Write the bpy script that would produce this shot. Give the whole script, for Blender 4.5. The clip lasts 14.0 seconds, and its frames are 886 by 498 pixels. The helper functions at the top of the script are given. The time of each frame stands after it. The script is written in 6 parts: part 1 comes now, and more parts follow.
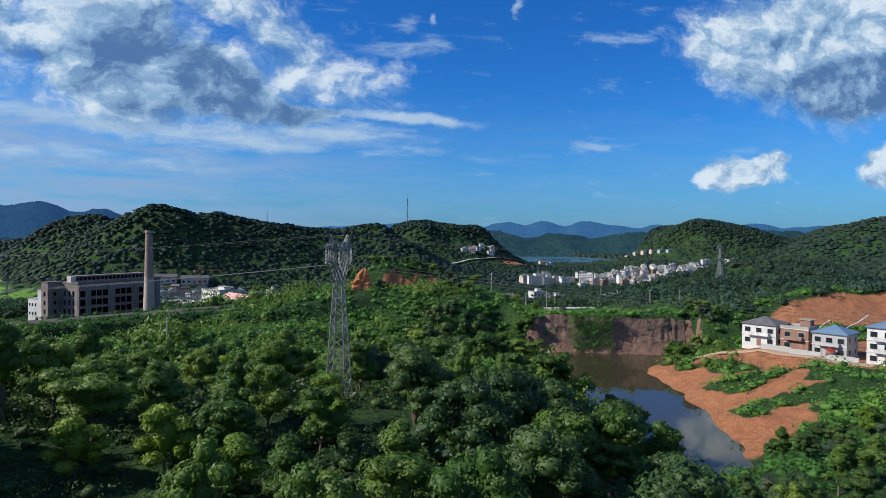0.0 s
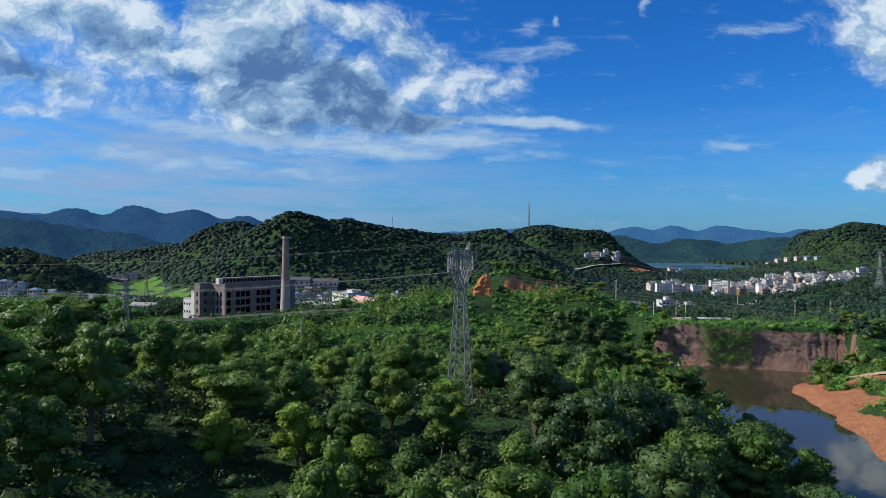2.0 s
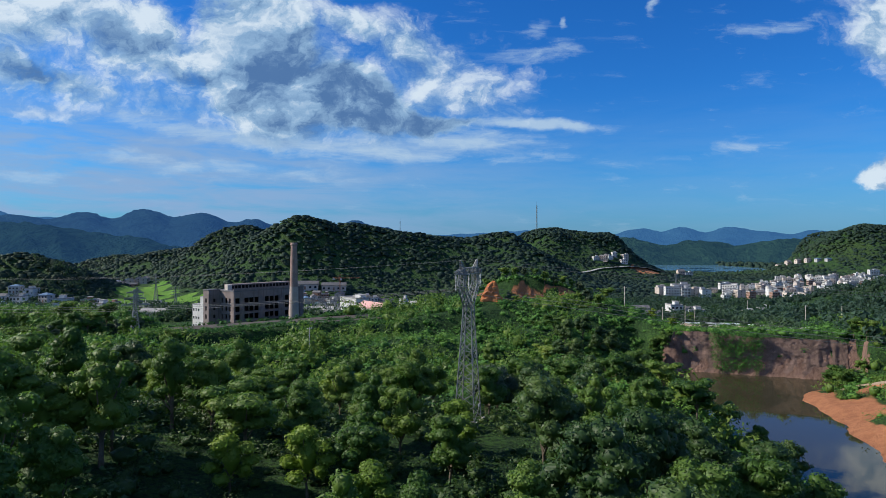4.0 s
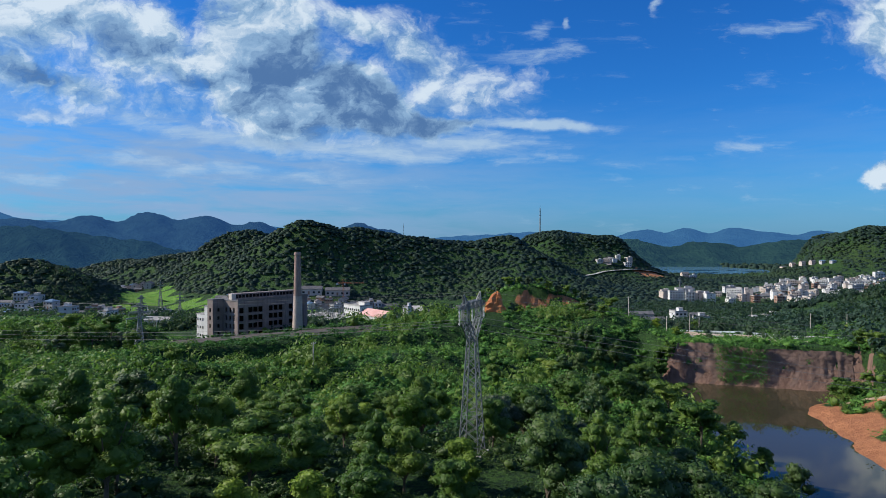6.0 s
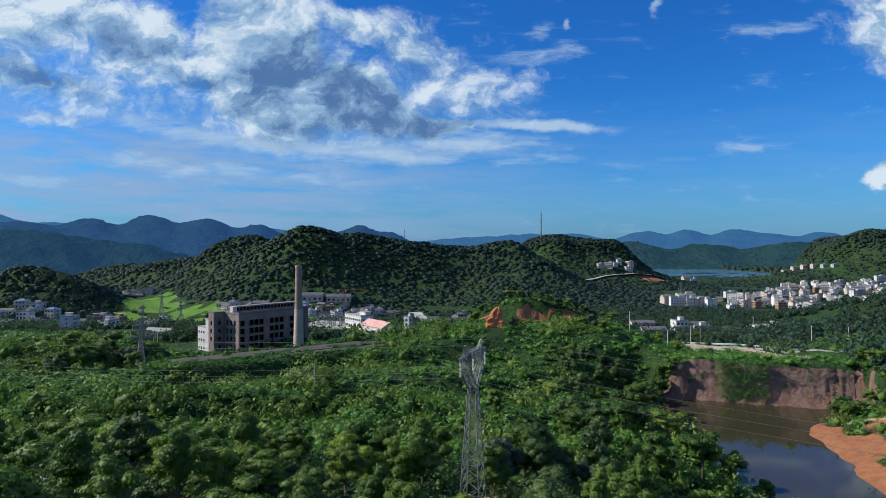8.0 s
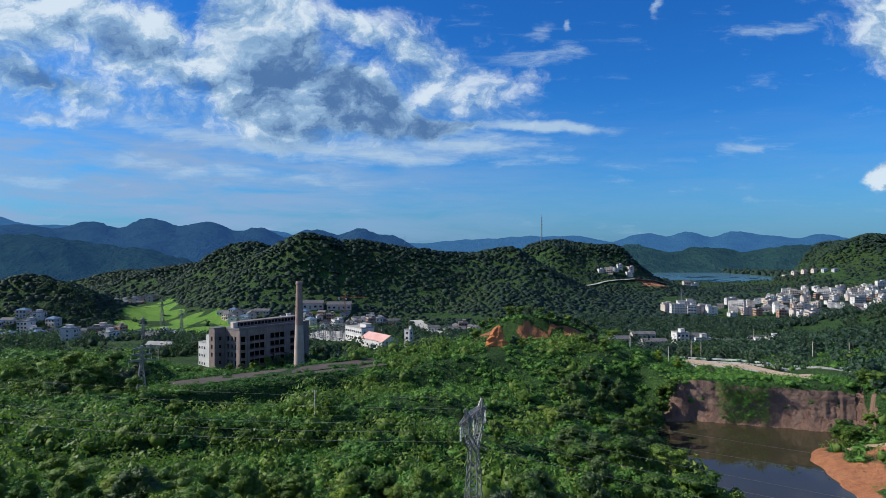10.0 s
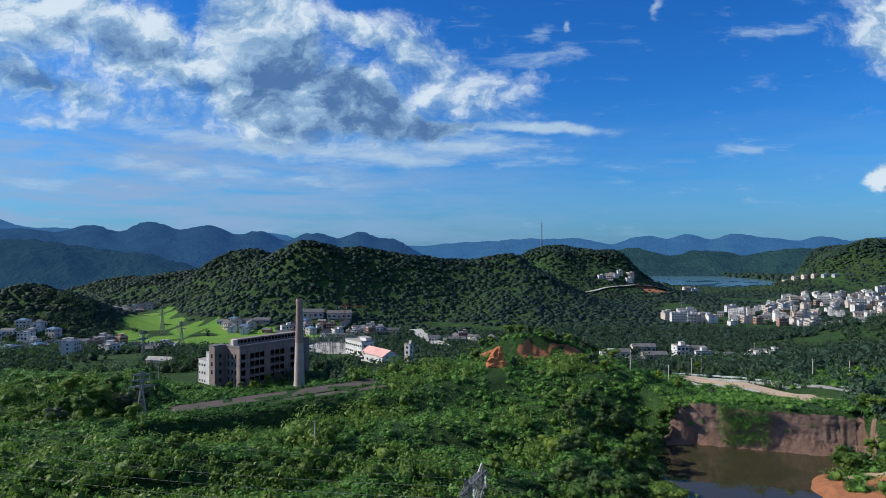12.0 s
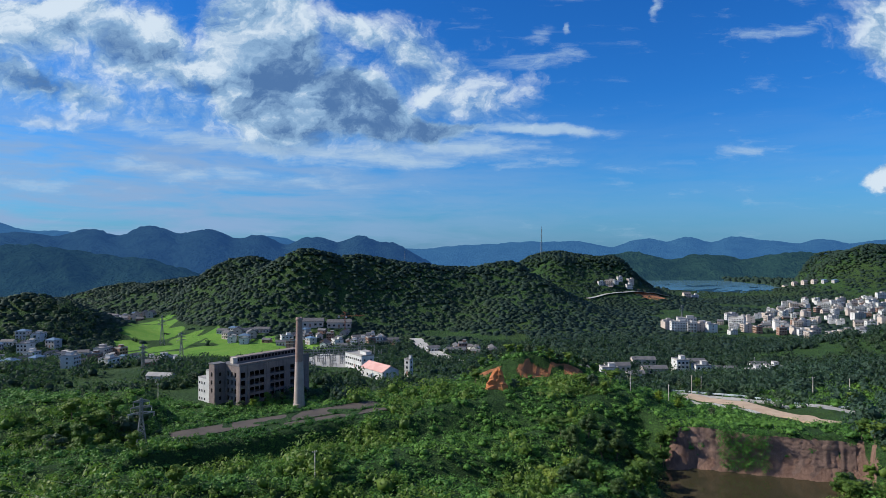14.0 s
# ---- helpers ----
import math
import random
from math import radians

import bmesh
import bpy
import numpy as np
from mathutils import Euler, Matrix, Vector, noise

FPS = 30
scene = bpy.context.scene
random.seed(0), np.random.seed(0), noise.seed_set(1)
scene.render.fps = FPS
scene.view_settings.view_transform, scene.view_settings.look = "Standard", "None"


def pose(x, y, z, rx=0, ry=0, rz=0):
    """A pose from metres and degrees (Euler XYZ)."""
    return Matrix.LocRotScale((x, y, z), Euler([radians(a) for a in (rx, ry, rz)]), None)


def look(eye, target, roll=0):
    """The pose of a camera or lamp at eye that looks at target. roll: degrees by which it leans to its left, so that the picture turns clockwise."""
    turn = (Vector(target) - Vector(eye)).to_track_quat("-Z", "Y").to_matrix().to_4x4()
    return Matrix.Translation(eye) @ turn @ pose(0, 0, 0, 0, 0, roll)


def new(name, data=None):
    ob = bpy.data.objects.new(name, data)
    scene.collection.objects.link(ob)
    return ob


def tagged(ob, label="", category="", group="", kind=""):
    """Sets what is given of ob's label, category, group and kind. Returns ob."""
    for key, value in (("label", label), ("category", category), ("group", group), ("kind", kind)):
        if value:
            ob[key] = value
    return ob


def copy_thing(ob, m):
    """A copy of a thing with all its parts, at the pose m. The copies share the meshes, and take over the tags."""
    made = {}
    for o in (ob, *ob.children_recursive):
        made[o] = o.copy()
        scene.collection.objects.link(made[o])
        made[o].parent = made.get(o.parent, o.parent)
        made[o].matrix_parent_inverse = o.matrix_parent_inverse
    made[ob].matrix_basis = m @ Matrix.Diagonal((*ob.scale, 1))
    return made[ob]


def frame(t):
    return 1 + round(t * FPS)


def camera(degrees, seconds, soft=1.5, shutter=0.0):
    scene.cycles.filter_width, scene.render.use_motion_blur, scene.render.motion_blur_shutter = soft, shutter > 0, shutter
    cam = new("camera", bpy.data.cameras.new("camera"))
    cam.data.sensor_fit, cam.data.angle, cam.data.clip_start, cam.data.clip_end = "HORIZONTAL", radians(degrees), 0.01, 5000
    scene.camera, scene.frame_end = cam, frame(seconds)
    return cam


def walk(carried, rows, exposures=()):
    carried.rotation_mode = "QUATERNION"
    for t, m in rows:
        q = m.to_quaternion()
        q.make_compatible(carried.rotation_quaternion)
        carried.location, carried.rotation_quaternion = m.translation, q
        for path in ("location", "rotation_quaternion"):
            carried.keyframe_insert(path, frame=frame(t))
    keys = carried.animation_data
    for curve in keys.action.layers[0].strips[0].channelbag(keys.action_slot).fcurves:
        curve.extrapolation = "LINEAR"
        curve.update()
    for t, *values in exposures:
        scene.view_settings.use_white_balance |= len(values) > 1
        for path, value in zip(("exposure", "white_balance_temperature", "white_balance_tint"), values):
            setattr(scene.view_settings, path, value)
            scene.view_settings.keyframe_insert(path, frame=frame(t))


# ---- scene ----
cam = camera(70.5, 14.0, soft=0.9)
# seconds, height, heading, tilt, lean
PATH = [
    (0, 34.00, -12.21, -1.07, 0.47),
    (0.25, 34.00, -9.00, -1.01, 0.50),
    (0.5, 34.00, -6.62, -0.95, 0.53),
    (0.75, 34.01, -4.63, -0.89, 0.54),
    (1, 34.04, -3.20, -0.85, 0.55),
    (1.5, 34.15, -1.80, -0.76, 0.54),
    (2, 34.36, -1.16, -0.70, 0.52),
    (2.5, 34.67, -0.84, -0.64, 0.48),
    (3, 35.09, -0.64, -0.59, 0.44),
    (4.25, 36.70, -0.41, -0.51, 0.32),
    (5.5, 39.15, -0.17, -0.45, 0.21),
    (6.5, 41.70, -0.11, -0.40, 0.15),
    (7.5, 44.75, -0.06, -0.36, 0.12),
    (8.5, 48.22, -0.04, -0.32, 0.09),
    (9.5, 52.02, -0.01, -0.27, 0.08),
    (10.5, 56.06, 0.01, -0.22, 0.07),
    (11.5, 60.24, 0.01, -0.16, 0.05),
    (12.5, 64.49, 0.01, -0.10, 0.03),
    (13.25, 67.70, 0.00, -0.05, 0.02),
    (14, 70.92, 0.00, 0.01, 0.01),
]
walk(cam, [(t, pose(0, 0, z, 90 + pitch, 0, yaw) @ pose(0, 0, 0, 0, 0, roll)) for t, z, yaw, pitch, roll in PATH])

# ---- sky, sun and light ----
SUN_AZ, SUN_EL = radians(-86), radians(34)          # from the heading +y, to the left
SUN_DIR = Vector((math.sin(SUN_AZ) * math.cos(SUN_EL), math.cos(SUN_AZ) * math.cos(SUN_EL), math.sin(SUN_EL)))
sun = new("sun", bpy.data.lights.new("sun", "SUN"))
sun.data.energy, sun.data.angle, sun.data.color = 5.0, radians(0.6), (1.0, 0.93, 0.80)
sun.matrix_world = look(SUN_DIR * 300, (0, 0, 0))
scene.view_settings.exposure = 0.3


class Graph:
    """Short hand for node trees."""

    def __init__(self, tree):
        self.tree = tree
        tree.nodes.clear()

    def feed(self, socket, value):
        if isinstance(value, bpy.types.NodeSocket):
            self.tree.links.new(value, socket)
        elif isinstance(value, bpy.types.Node):
            self.tree.links.new(value.outputs[0], socket)
        else:
            socket.default_value = value

    def math(self, operation, a, b=0.0, c=0.0, clamp=False):
        n = self.tree.nodes.new("ShaderNodeMath")
        n.operation, n.use_clamp = operation, clamp
        for i, v in enumerate((a, b, c)):
            self.feed(n.inputs[i], v)
        return n.outputs[0]

    def mix(self, factor, a, b, blend="MIX"):
        n = self.tree.nodes.new("ShaderNodeMix")
        n.data_type, n.blend_type = "RGBA", blend
        self.feed(n.inputs[0], factor), self.feed(n.inputs[6], a), self.feed(n.inputs[7], b)
        return n.outputs[2]

    def step(self, value, low, high, out_low=0.0, out_high=1.0):
        n = self.tree.nodes.new("ShaderNodeMapRange")
        n.interpolation_type = "SMOOTHSTEP"
        for i, v in enumerate((value, low, high, out_low, out_high)):
            self.feed(n.inputs[i], v)
        return n.outputs[0]

    def noise(self, vector, scale, detail=4.0, rough=0.55, distortion=0.0):
        n = self.tree.nodes.new("ShaderNodeTexNoise")
        self.feed(n.inputs["Vector"], vector)
        n.inputs["Scale"].default_value, n.inputs["Detail"].default_value = scale, detail
        n.inputs["Roughness"].default_value, n.inputs["Distortion"].default_value = rough, distortion
        return n.outputs[0]

    def vec(self, x, y, z):
        n = self.tree.nodes.new("ShaderNodeCombineXYZ")
        for i, v in enumerate((x, y, z)):
            self.feed(n.inputs[i], v)
        return n.outputs[0]

    def shift(self, vector, offset, scale=(1, 1, 1)):
        n = self.tree.nodes.new("ShaderNodeMapping")
        self.feed(n.inputs["Vector"], vector)
        n.inputs["Location"].default_value, n.inputs["Scale"].default_value = offset, scale
        return n.outputs[0]


world = bpy.data.worlds.new("sky")
scene.world = world
world.use_nodes = True
g = Graph(world.node_tree)
nodes = world.node_tree.nodes
sky = nodes.new("ShaderNodeTexSky")
sky.sky_type, sky.sun_disc = "NISHITA", False
sky.sun_elevation, sky.sun_rotation = SUN_EL, SUN_AZ
sky.dust_density, sky.ozone_density, sky.air_density = 0.6, 3.0, 1.0
sat = nodes.new("ShaderNodeHueSaturation")
sat.inputs["Saturation"].default_value, sat.inputs["Value"].default_value = 1.25, 1.0
g.feed(sat.inputs["Color"], sky.outputs[0])
coord = nodes.new("ShaderNodeTexCoord")
split = nodes.new("ShaderNodeSeparateXYZ")
g.feed(split.inputs[0], coord.outputs["Generated"])
az = g.math("ARCTAN2", split.outputs[0], split.outputs[1])
el = g.math("ARCSINE", split.outputs[2])
ahead = g.math("MAXIMUM", split.outputs[1], 0.12)
su, sv = g.math("DIVIDE", split.outputs[0], ahead), g.math("DIVIDE", split.outputs[2], ahead)
# centre and half size on the sky (as tangents), lean in degrees, thickness
CUMULUS = [(-0.40, 0.30, 0.42, 0.110, -6, 0.80), (0.00, 0.27, 0.20, 0.085, -18, 0.78), (-0.64, 0.36, 0.18, 0.085, 0, 1.0), (-0.66, 0.265, 0.20, 0.050, -14, 0.9), (-0.46, 0.315, 0.15, 0.075, -18, 1.0), (-0.30, 0.355, 0.085, 0.070, -10, 1.5),
           (-0.285, 0.26, 0.13, 0.090, -32, 1.5), (-0.14, 0.225, 0.115, 0.055, -12, 1.6), (-0.02, 0.199, 0.09, 0.020, -8, 1.3), (-0.14, 0.345, 0.09, 0.040, -22, 0.8),
           (-0.02, 0.295, 0.13, 0.075, -20, 0.85), (0.05, 0.235, 0.10, 0.045, -12, 0.75), (-0.42, 0.215, 0.16, 0.045, -6, 0.7), (-0.63, 0.20, 0.14, 0.018, -12, 0.6)]
STRANDS = [(-0.33, 0.165, 0.17, 0.015, -9, 0.60), (-0.12, 0.150, 0.20, 0.020, -3, 0.55), (0.07, 0.155, 0.12, 0.024, -4, 0.50), (0.15, 0.189, 0.10, 0.009, -3, 0.75),
           (0.16, 0.302, 0.08, 0.016, 8, 0.42), (0.145, 0.338, 0.030, 0.016, 35, 0.42), (0.20, 0.350, 0.010, 0.012, 0, 0.45), (-0.40, 0.125, 0.22, 0.014, -4, 0.42),
           (-0.66, 0.10, 0.06, 0.014, 0, 0.42), (0.345, 0.385, 0.014, 0.022, 0, 0.45), (0.52, 0.345, 0.075, 0.012, 6, 0.36), (0.48, 0.158, 0.045, 0.008, 4, 0.36)]
EASTERN = [(0.80, 0.345, 0.145, 0.095, 6, 1.3), (1.00, 0.36, 0.20, 0.125, 0, 1.5), (0.63, 0.278, 0.06, 0.010, 3, 0.55), (0.775, 0.120, 0.065, 0.030, 4, 1.5),
           (0.83, 0.128, 0.045, 0.034, 0, 1.5), (0.72, 0.113, 0.04, 0.020, 0, 1.1), (1.09, 0.14, 0.05, 0.045, 0, 1.4), (0.90, 0.10, 0.09, 0.012, -4, 0.5)]
# shaded flanks and undersides
SHADES = [(-0.64, 0.265, 0.11, 0.030, -20, 0.9), (-0.50, 0.305, 0.085, 0.030, -28, 0.8), (-0.40, 0.265, 0.10, 0.024, -18, 0.8), (-0.265, 0.265, 0.075, 0.080, -62, 1.2),
          (-0.235, 0.315, 0.045, 0.040, -50, 0.9), (-0.135, 0.225, 0.105, 0.042, -12, 1.5), (-0.04, 0.199, 0.10, 0.018, -6, 0.9), (0.99, 0.285, 0.20, 0.050, 6, 1.5), (0.80, 0.094, 0.09, 0.010, 0, 0.6)]


def billow(scale, at):
    return g.math("SUBTRACT", g.noise(g.vec(g.math("ADD", su, at), g.math("MULTIPLY_ADD", sv, 1.35, at), 0.2 + at), scale, 7.0, 0.60), 0.5)


# ragged outlines: places on the sky are pushed about by eddies of many sizes
wu = g.math("MULTIPLY_ADD", billow(7.0, 0.0), 0.15, su)
wv = g.math("MULTIPLY_ADD", billow(8.0, 3.7), 0.11, sv)


def spots(table, a, e):
    total = None
    for u, v, ru, rv, lean, weight in table:
        c, s = math.cos(radians(lean)), math.sin(radians(lean))
        da, de = g.math("SUBTRACT", a, u), g.math("SUBTRACT", e, v)
        p = g.math("MULTIPLY_ADD", da, c / ru, g.math("MULTIPLY", de, s / ru))
        q = g.math("MULTIPLY_ADD", da, -s / rv, g.math("MULTIPLY", de, c / rv))
        d = g.math("MULTIPLY_ADD", p, p, g.math("MULTIPLY", q, q))
        w = g.math("MULTIPLY", g.math("EXPONENT", g.math("MULTIPLY", d, -0.75)), weight)
        total = w if total is None else g.math("SMOOTH_MAX", total, w, 0.12)
    return total


def puffs(du, dv):
    flat = g.vec(g.math("ADD", wu, du), g.math("MULTIPLY_ADD", sv, 1.6, dv), 0.37)
    big = g.noise(flat, 6.0, 9.0, 0.54, 0.25)
    cells = nodes.new("ShaderNodeTexVoronoi")
    cells.feature = "SMOOTH_F1"
    g.feed(cells.inputs["Vector"], g.vec(g.math("ADD", wu, du), g.math("MULTIPLY_ADD", wv, 1.25, dv), 0.0))
    cells.inputs["Scale"].default_value, cells.inputs["Smoothness"].default_value = 20.0, 0.35
    cells.inputs["Detail"].default_value, cells.inputs["Roughness"].default_value = 4.0, 0.65
    return g.math("MULTIPLY_ADD", cells.outputs[0], -0.20, big)


n0 = puffs(0.0, 0.0)
n1 = puffs(-0.018, 0.030)
front = g.math("MAXIMUM", spots(CUMULUS, wu, wv), spots(EASTERN, wu, wv))
thin = spots(STRANDS, wu, g.math("MULTIPLY_ADD", g.math("SUBTRACT", wv, sv), 0.30, sv))
# beyond the pictured sky fair weather goes on, unseen scattered cloud added as fill
rest = g.noise(coord.outputs["Generated"], 3.0, 8.0, 0.6, 0.3)
beyond = g.math("MAXIMUM", g.step(g.math("ABSOLUTE", az), 0.92, 1.2), g.step(el, 0.46, 0.62))
wide = g.math("MULTIPLY", g.step(rest, 0.46, 0.64), beyond)
dens = g.math("MULTIPLY_ADD", g.math("SUBTRACT", n0, 0.42), 1.05, front)
alpha = g.step(dens, 0.22, 0.78)
fibre = g.noise(g.vec(wu, g.math("MULTIPLY", sv, 4.0), 0.9), 9.0, 8.0, 0.65, 0.3)
wisps = g.math("MULTIPLY", g.step(g.math("MULTIPLY_ADD", g.math("SUBTRACT", fibre, 0.45), 1.3, thin), 0.20, 0.75), 0.85)
relief = g.math("SUBTRACT", n0, n1)
shade = spots(SHADES, wu, wv)
lit = g.math("MULTIPLY_ADD", relief, 1.9, g.math("MULTIPLY_ADD", g.math("SUBTRACT", n0, 0.42), 0.55, 0.74))
shade = g.step(g.math("MULTIPLY_ADD", g.math("SUBTRACT", n0, 0.42), 0.40, shade), 0.12, 1.10)
lit = g.math("SUBTRACT", lit, g.math("MULTIPLY", shade, 0.60))
cloud_col = g.mix(g.step(lit, -0.10, 0.58), (0.070, 0.150, 0.310, 1), (0.23, 0.37, 0.54, 1))
cloud_col = g.mix(g.step(lit, 0.42, 1.0), cloud_col, (0.56, 0.65, 0.73, 1))
# thin veils low over the hills
veil_n = g.noise(g.vec(g.math("MULTIPLY", az, 2.2), g.math("MULTIPLY", el, 14.0), 1.3), 3.0, 6.0, 0.6, 0.4)
veil = g.math("MULTIPLY", g.step(veil_n, 0.20, 0.66), g.math("MULTIPLY", g.step(el, 0.24, 0.12), g.step(az, 0.35, -0.45, 0.15, 0.92)))
haze = g.step(el, 0.16, -0.01, 0.0, 0.42)
scale_sky = nodes.new("ShaderNodeVectorMath")
scale_sky.operation = "SCALE"
g.feed(scale_sky.inputs[0], sat.outputs[0])
scale_sky.inputs["Scale"].default_value = 0.085
blue = g.mix(1.0, scale_sky.outputs[0], (0.235, 0.75, 1.30, 1), "MULTIPLY")
low = g.mix(haze, blue, (0.115, 0.225, 0.45, 1))
low = g.mix(veil, low, (0.215, 0.335, 0.53, 1))
low = g.mix(wisps, low, (0.36, 0.49, 0.63, 1))
final = g.mix(g.math("MULTIPLY", alpha, 0.95), low, cloud_col)
final = g.mix(wide, final, (0.36, 0.46, 0.58, 1))
bg = nodes.new("ShaderNodeBackground")
g.feed(bg.inputs["Color"], final)
bg.inputs["Strength"].default_value = 1.0
out = nodes.new("ShaderNodeOutputWorld")
g.feed(out.inputs["Surface"], bg.outputs[0])

# ---- materials ----
def material(name, rough=0.8, metal=0.0, spec=0.3):
    m = bpy.data.materials.new(name)
    m.use_nodes = True
    gr = Graph(m.node_tree)
    b = m.node_tree.nodes.new("ShaderNodeBsdfPrincipled")
    o = m.node_tree.nodes.new("ShaderNodeOutputMaterial")
    gr.feed(o.inputs["Surface"], b.outputs[0])
    b.inputs["Roughness"].default_value, b.inputs["Metallic"].default_value = rough, metal
    b.inputs["Specular IOR Level"].default_value = spec
    c = m.node_tree.nodes.new("ShaderNodeTexCoord")
    return m, gr, b, c.outputs["Object"], o


def bump(gr, b, height, strength=0.4, distance=0.1):
    n = gr.tree.nodes.new("ShaderNodeBump")
    gr.feed(n.inputs["Height"], height)
    n.inputs["Strength"].default_value, n.inputs["Distance"].default_value = strength, distance
    gr.feed(b.inputs["Normal"], n.outputs[0])


def rgb(r, gg, b):
    return (r, gg, b, 1)


def foliage(name, dark, light, patch, shine=0.35, patch_scale=0.12, glow=0.3):
    """Leaves: each leaf, each clump and each tree has its own tone; thin enough to let light through."""
    m, gr, b, co, o = material(name, 0.55, 0, shine)
    geo = gr.tree.nodes.new("ShaderNodeNewGeometry")
    info = gr.tree.nodes.new("ShaderNodeObjectInfo")
    place = gr.noise(geo.outputs["Position"], patch_scale, 3)
    place2 = gr.noise(geo.outputs["Position"], patch_scale * 7, 3)
    mixv = gr.math("ADD", gr.math("MULTIPLY", geo.outputs["Random Per Island"], 0.32), gr.math("MULTIPLY", place2, 0.68))
    c = gr.mix(mixv, dark, light)
    c = gr.mix(gr.step(place, 0.50, 0.72, 0.0, 0.75), c, patch)
    hs = gr.tree.nodes.new("ShaderNodeHueSaturation")
    gr.feed(hs.inputs["Color"], c)
    gr.feed(hs.inputs["Value"], gr.math("MULTIPLY_ADD", info.outputs["Random"], 0.6, 0.7))
    gr.feed(hs.inputs["Hue"], gr.math("MULTIPLY_ADD", info.outputs["Random"], -0.035, 0.517))
    gr.feed(b.inputs["Base Color"], hs.outputs[0])
    t = gr.tree.nodes.new("ShaderNodeBsdfTranslucent")
    gr.feed(t.inputs["Color"], gr.mix(0.5, hs.outputs[0], rgb(0.080, 0.19, 0.026)))
    mx = gr.tree.nodes.new("ShaderNodeMixShader")
    mx.inputs[0].default_value = glow
    gr.feed(mx.inputs[1], b.outputs[0]), gr.feed(mx.inputs[2], t.outputs[0])
    gr.feed(o.inputs["Surface"], mx.outputs[0])
    return m


LEAF = foliage("leaf_green", rgb(0.032, 0.074, 0.012), rgb(0.145, 0.255, 0.042), rgb(0.180, 0.255, 0.038), glow=0.42)
# a deep green kind whose dark colour also carries shade
LEAF_DEEP_SHADE = foliage("leaf_deep_shaded_green", rgb(0.014, 0.040, 0.012), rgb(0.055, 0.110, 0.022), rgb(0.070, 0.120, 0.022))
LEAF_BRIGHT = foliage("leaf_yellow_green", rgb(0.07, 0.14, 0.012), rgb(0.18, 0.28, 0.028), rgb(0.15, 0.22, 0.024), glow=0.38)
LEAF_GREY = foliage("leaf_grey_green", rgb(0.030, 0.055, 0.028), rgb(0.085, 0.120, 0.065), rgb(0.05, 0.09, 0.03))
SCRUB = foliage("scrub_leaf", rgb(0.034, 0.104, 0.026), rgb(0.105, 0.255, 0.046), rgb(0.135, 0.270, 0.044), patch_scale=0.03, shine=0.2)
# greyed, bluer leaf tones: the haze of distance is worked into the colour
WOODS = foliage("hazed_woodland_leaf", rgb(0.032, 0.060, 0.050), rgb(0.050, 0.086, 0.060), rgb(0.064, 0.100, 0.050), 0.06, 0.010)
GRASS = foliage("grass_blade", rgb(0.05, 0.10, 0.015), rgb(0.14, 0.22, 0.03), rgb(0.16, 0.17, 0.04))


def mottled(name, a, b2, c3, scale=1.0, rough=0.9, relief=0.3, dist=0.1, spec=0.2, metal=0.0, streak=0.0):
    """Plaster, soil, concrete: two colours in broad stains, a third in fine grain, and relief."""
    m, gr, b, co, o = material(name, rough, metal, spec)
    geo = gr.tree.nodes.new("ShaderNodeNewGeometry")
    p = geo.outputs["Position"]
    big = gr.noise(p, 0.25 * scale, 5, 0.6)
    fine = gr.noise(p, 3.0 * scale, 6, 0.65)
    c = gr.mix(gr.step(big, 0.35, 0.68), a, b2)
    c = gr.mix(gr.step(fine, 0.48, 0.75, 0, 0.6), c, c3)
    if streak:
        run = gr.noise(gr.shift(p, (0, 0, 0), (1.6, 1.6, 0.08)), 1.0 * scale, 4)
        c = gr.mix(gr.step(run, 0.5, 0.75, 0, streak), c, c3)
    info = gr.tree.nodes.new("ShaderNodeObjectInfo")
    hs = gr.tree.nodes.new("ShaderNodeHueSaturation")
    gr.feed(hs.inputs["Color"], c)
    gr.feed(hs.inputs["Value"], gr.math("MULTIPLY_ADD", info.outputs["Random"], 0.24, 0.88))
    gr.feed(b.inputs["Base Color"], hs.outputs[0])
    bump(gr, b, gr.math("ADD", gr.math("MULTIPLY", big, 0.6), fine), relief, dist)
    return m


BARK = mottled("bark", rgb(0.10, 0.08, 0.06), rgb(0.16, 0.13, 0.10), rgb(0.05, 0.04, 0.03), 2.0)
CONCRETE = mottled("weathered_concrete", rgb(0.235, 0.192, 0.185), rgb(0.18, 0.148, 0.145), rgb(0.105, 0.09, 0.09), 1.0, streak=0.7)
CONCRETE_PALE = mottled("pale_concrete", rgb(0.55, 0.50, 0.44), rgb(0.45, 0.41, 0.37), rgb(0.30, 0.28, 0.26), 1.0, streak=0.4)
WHITEWASH = mottled("white_render", rgb(0.60, 0.60, 0.60), rgb(0.49, 0.49, 0.49), rgb(0.30, 0.30, 0.30), 0.6, streak=0.6, relief=0.1)
GREYWASH = mottled("grey_render", rgb(0.42, 0.42, 0.43), rgb(0.36, 0.36, 0.37), rgb(0.28, 0.27, 0.26), 0.6, streak=0.4, relief=0.1)
CREAM = mottled("cream_tile_wall", rgb(0.50, 0.43, 0.39), rgb(0.43, 0.37, 0.34), rgb(0.40, 0.34, 0.30), 0.6, streak=0.4, relief=0.1)
BRICKRED = mottled("red_brick_wall", rgb(0.27, 0.16, 0.12), rgb(0.22, 0.135, 0.11), rgb(0.16, 0.09, 0.07), 1.5, relief=0.3)
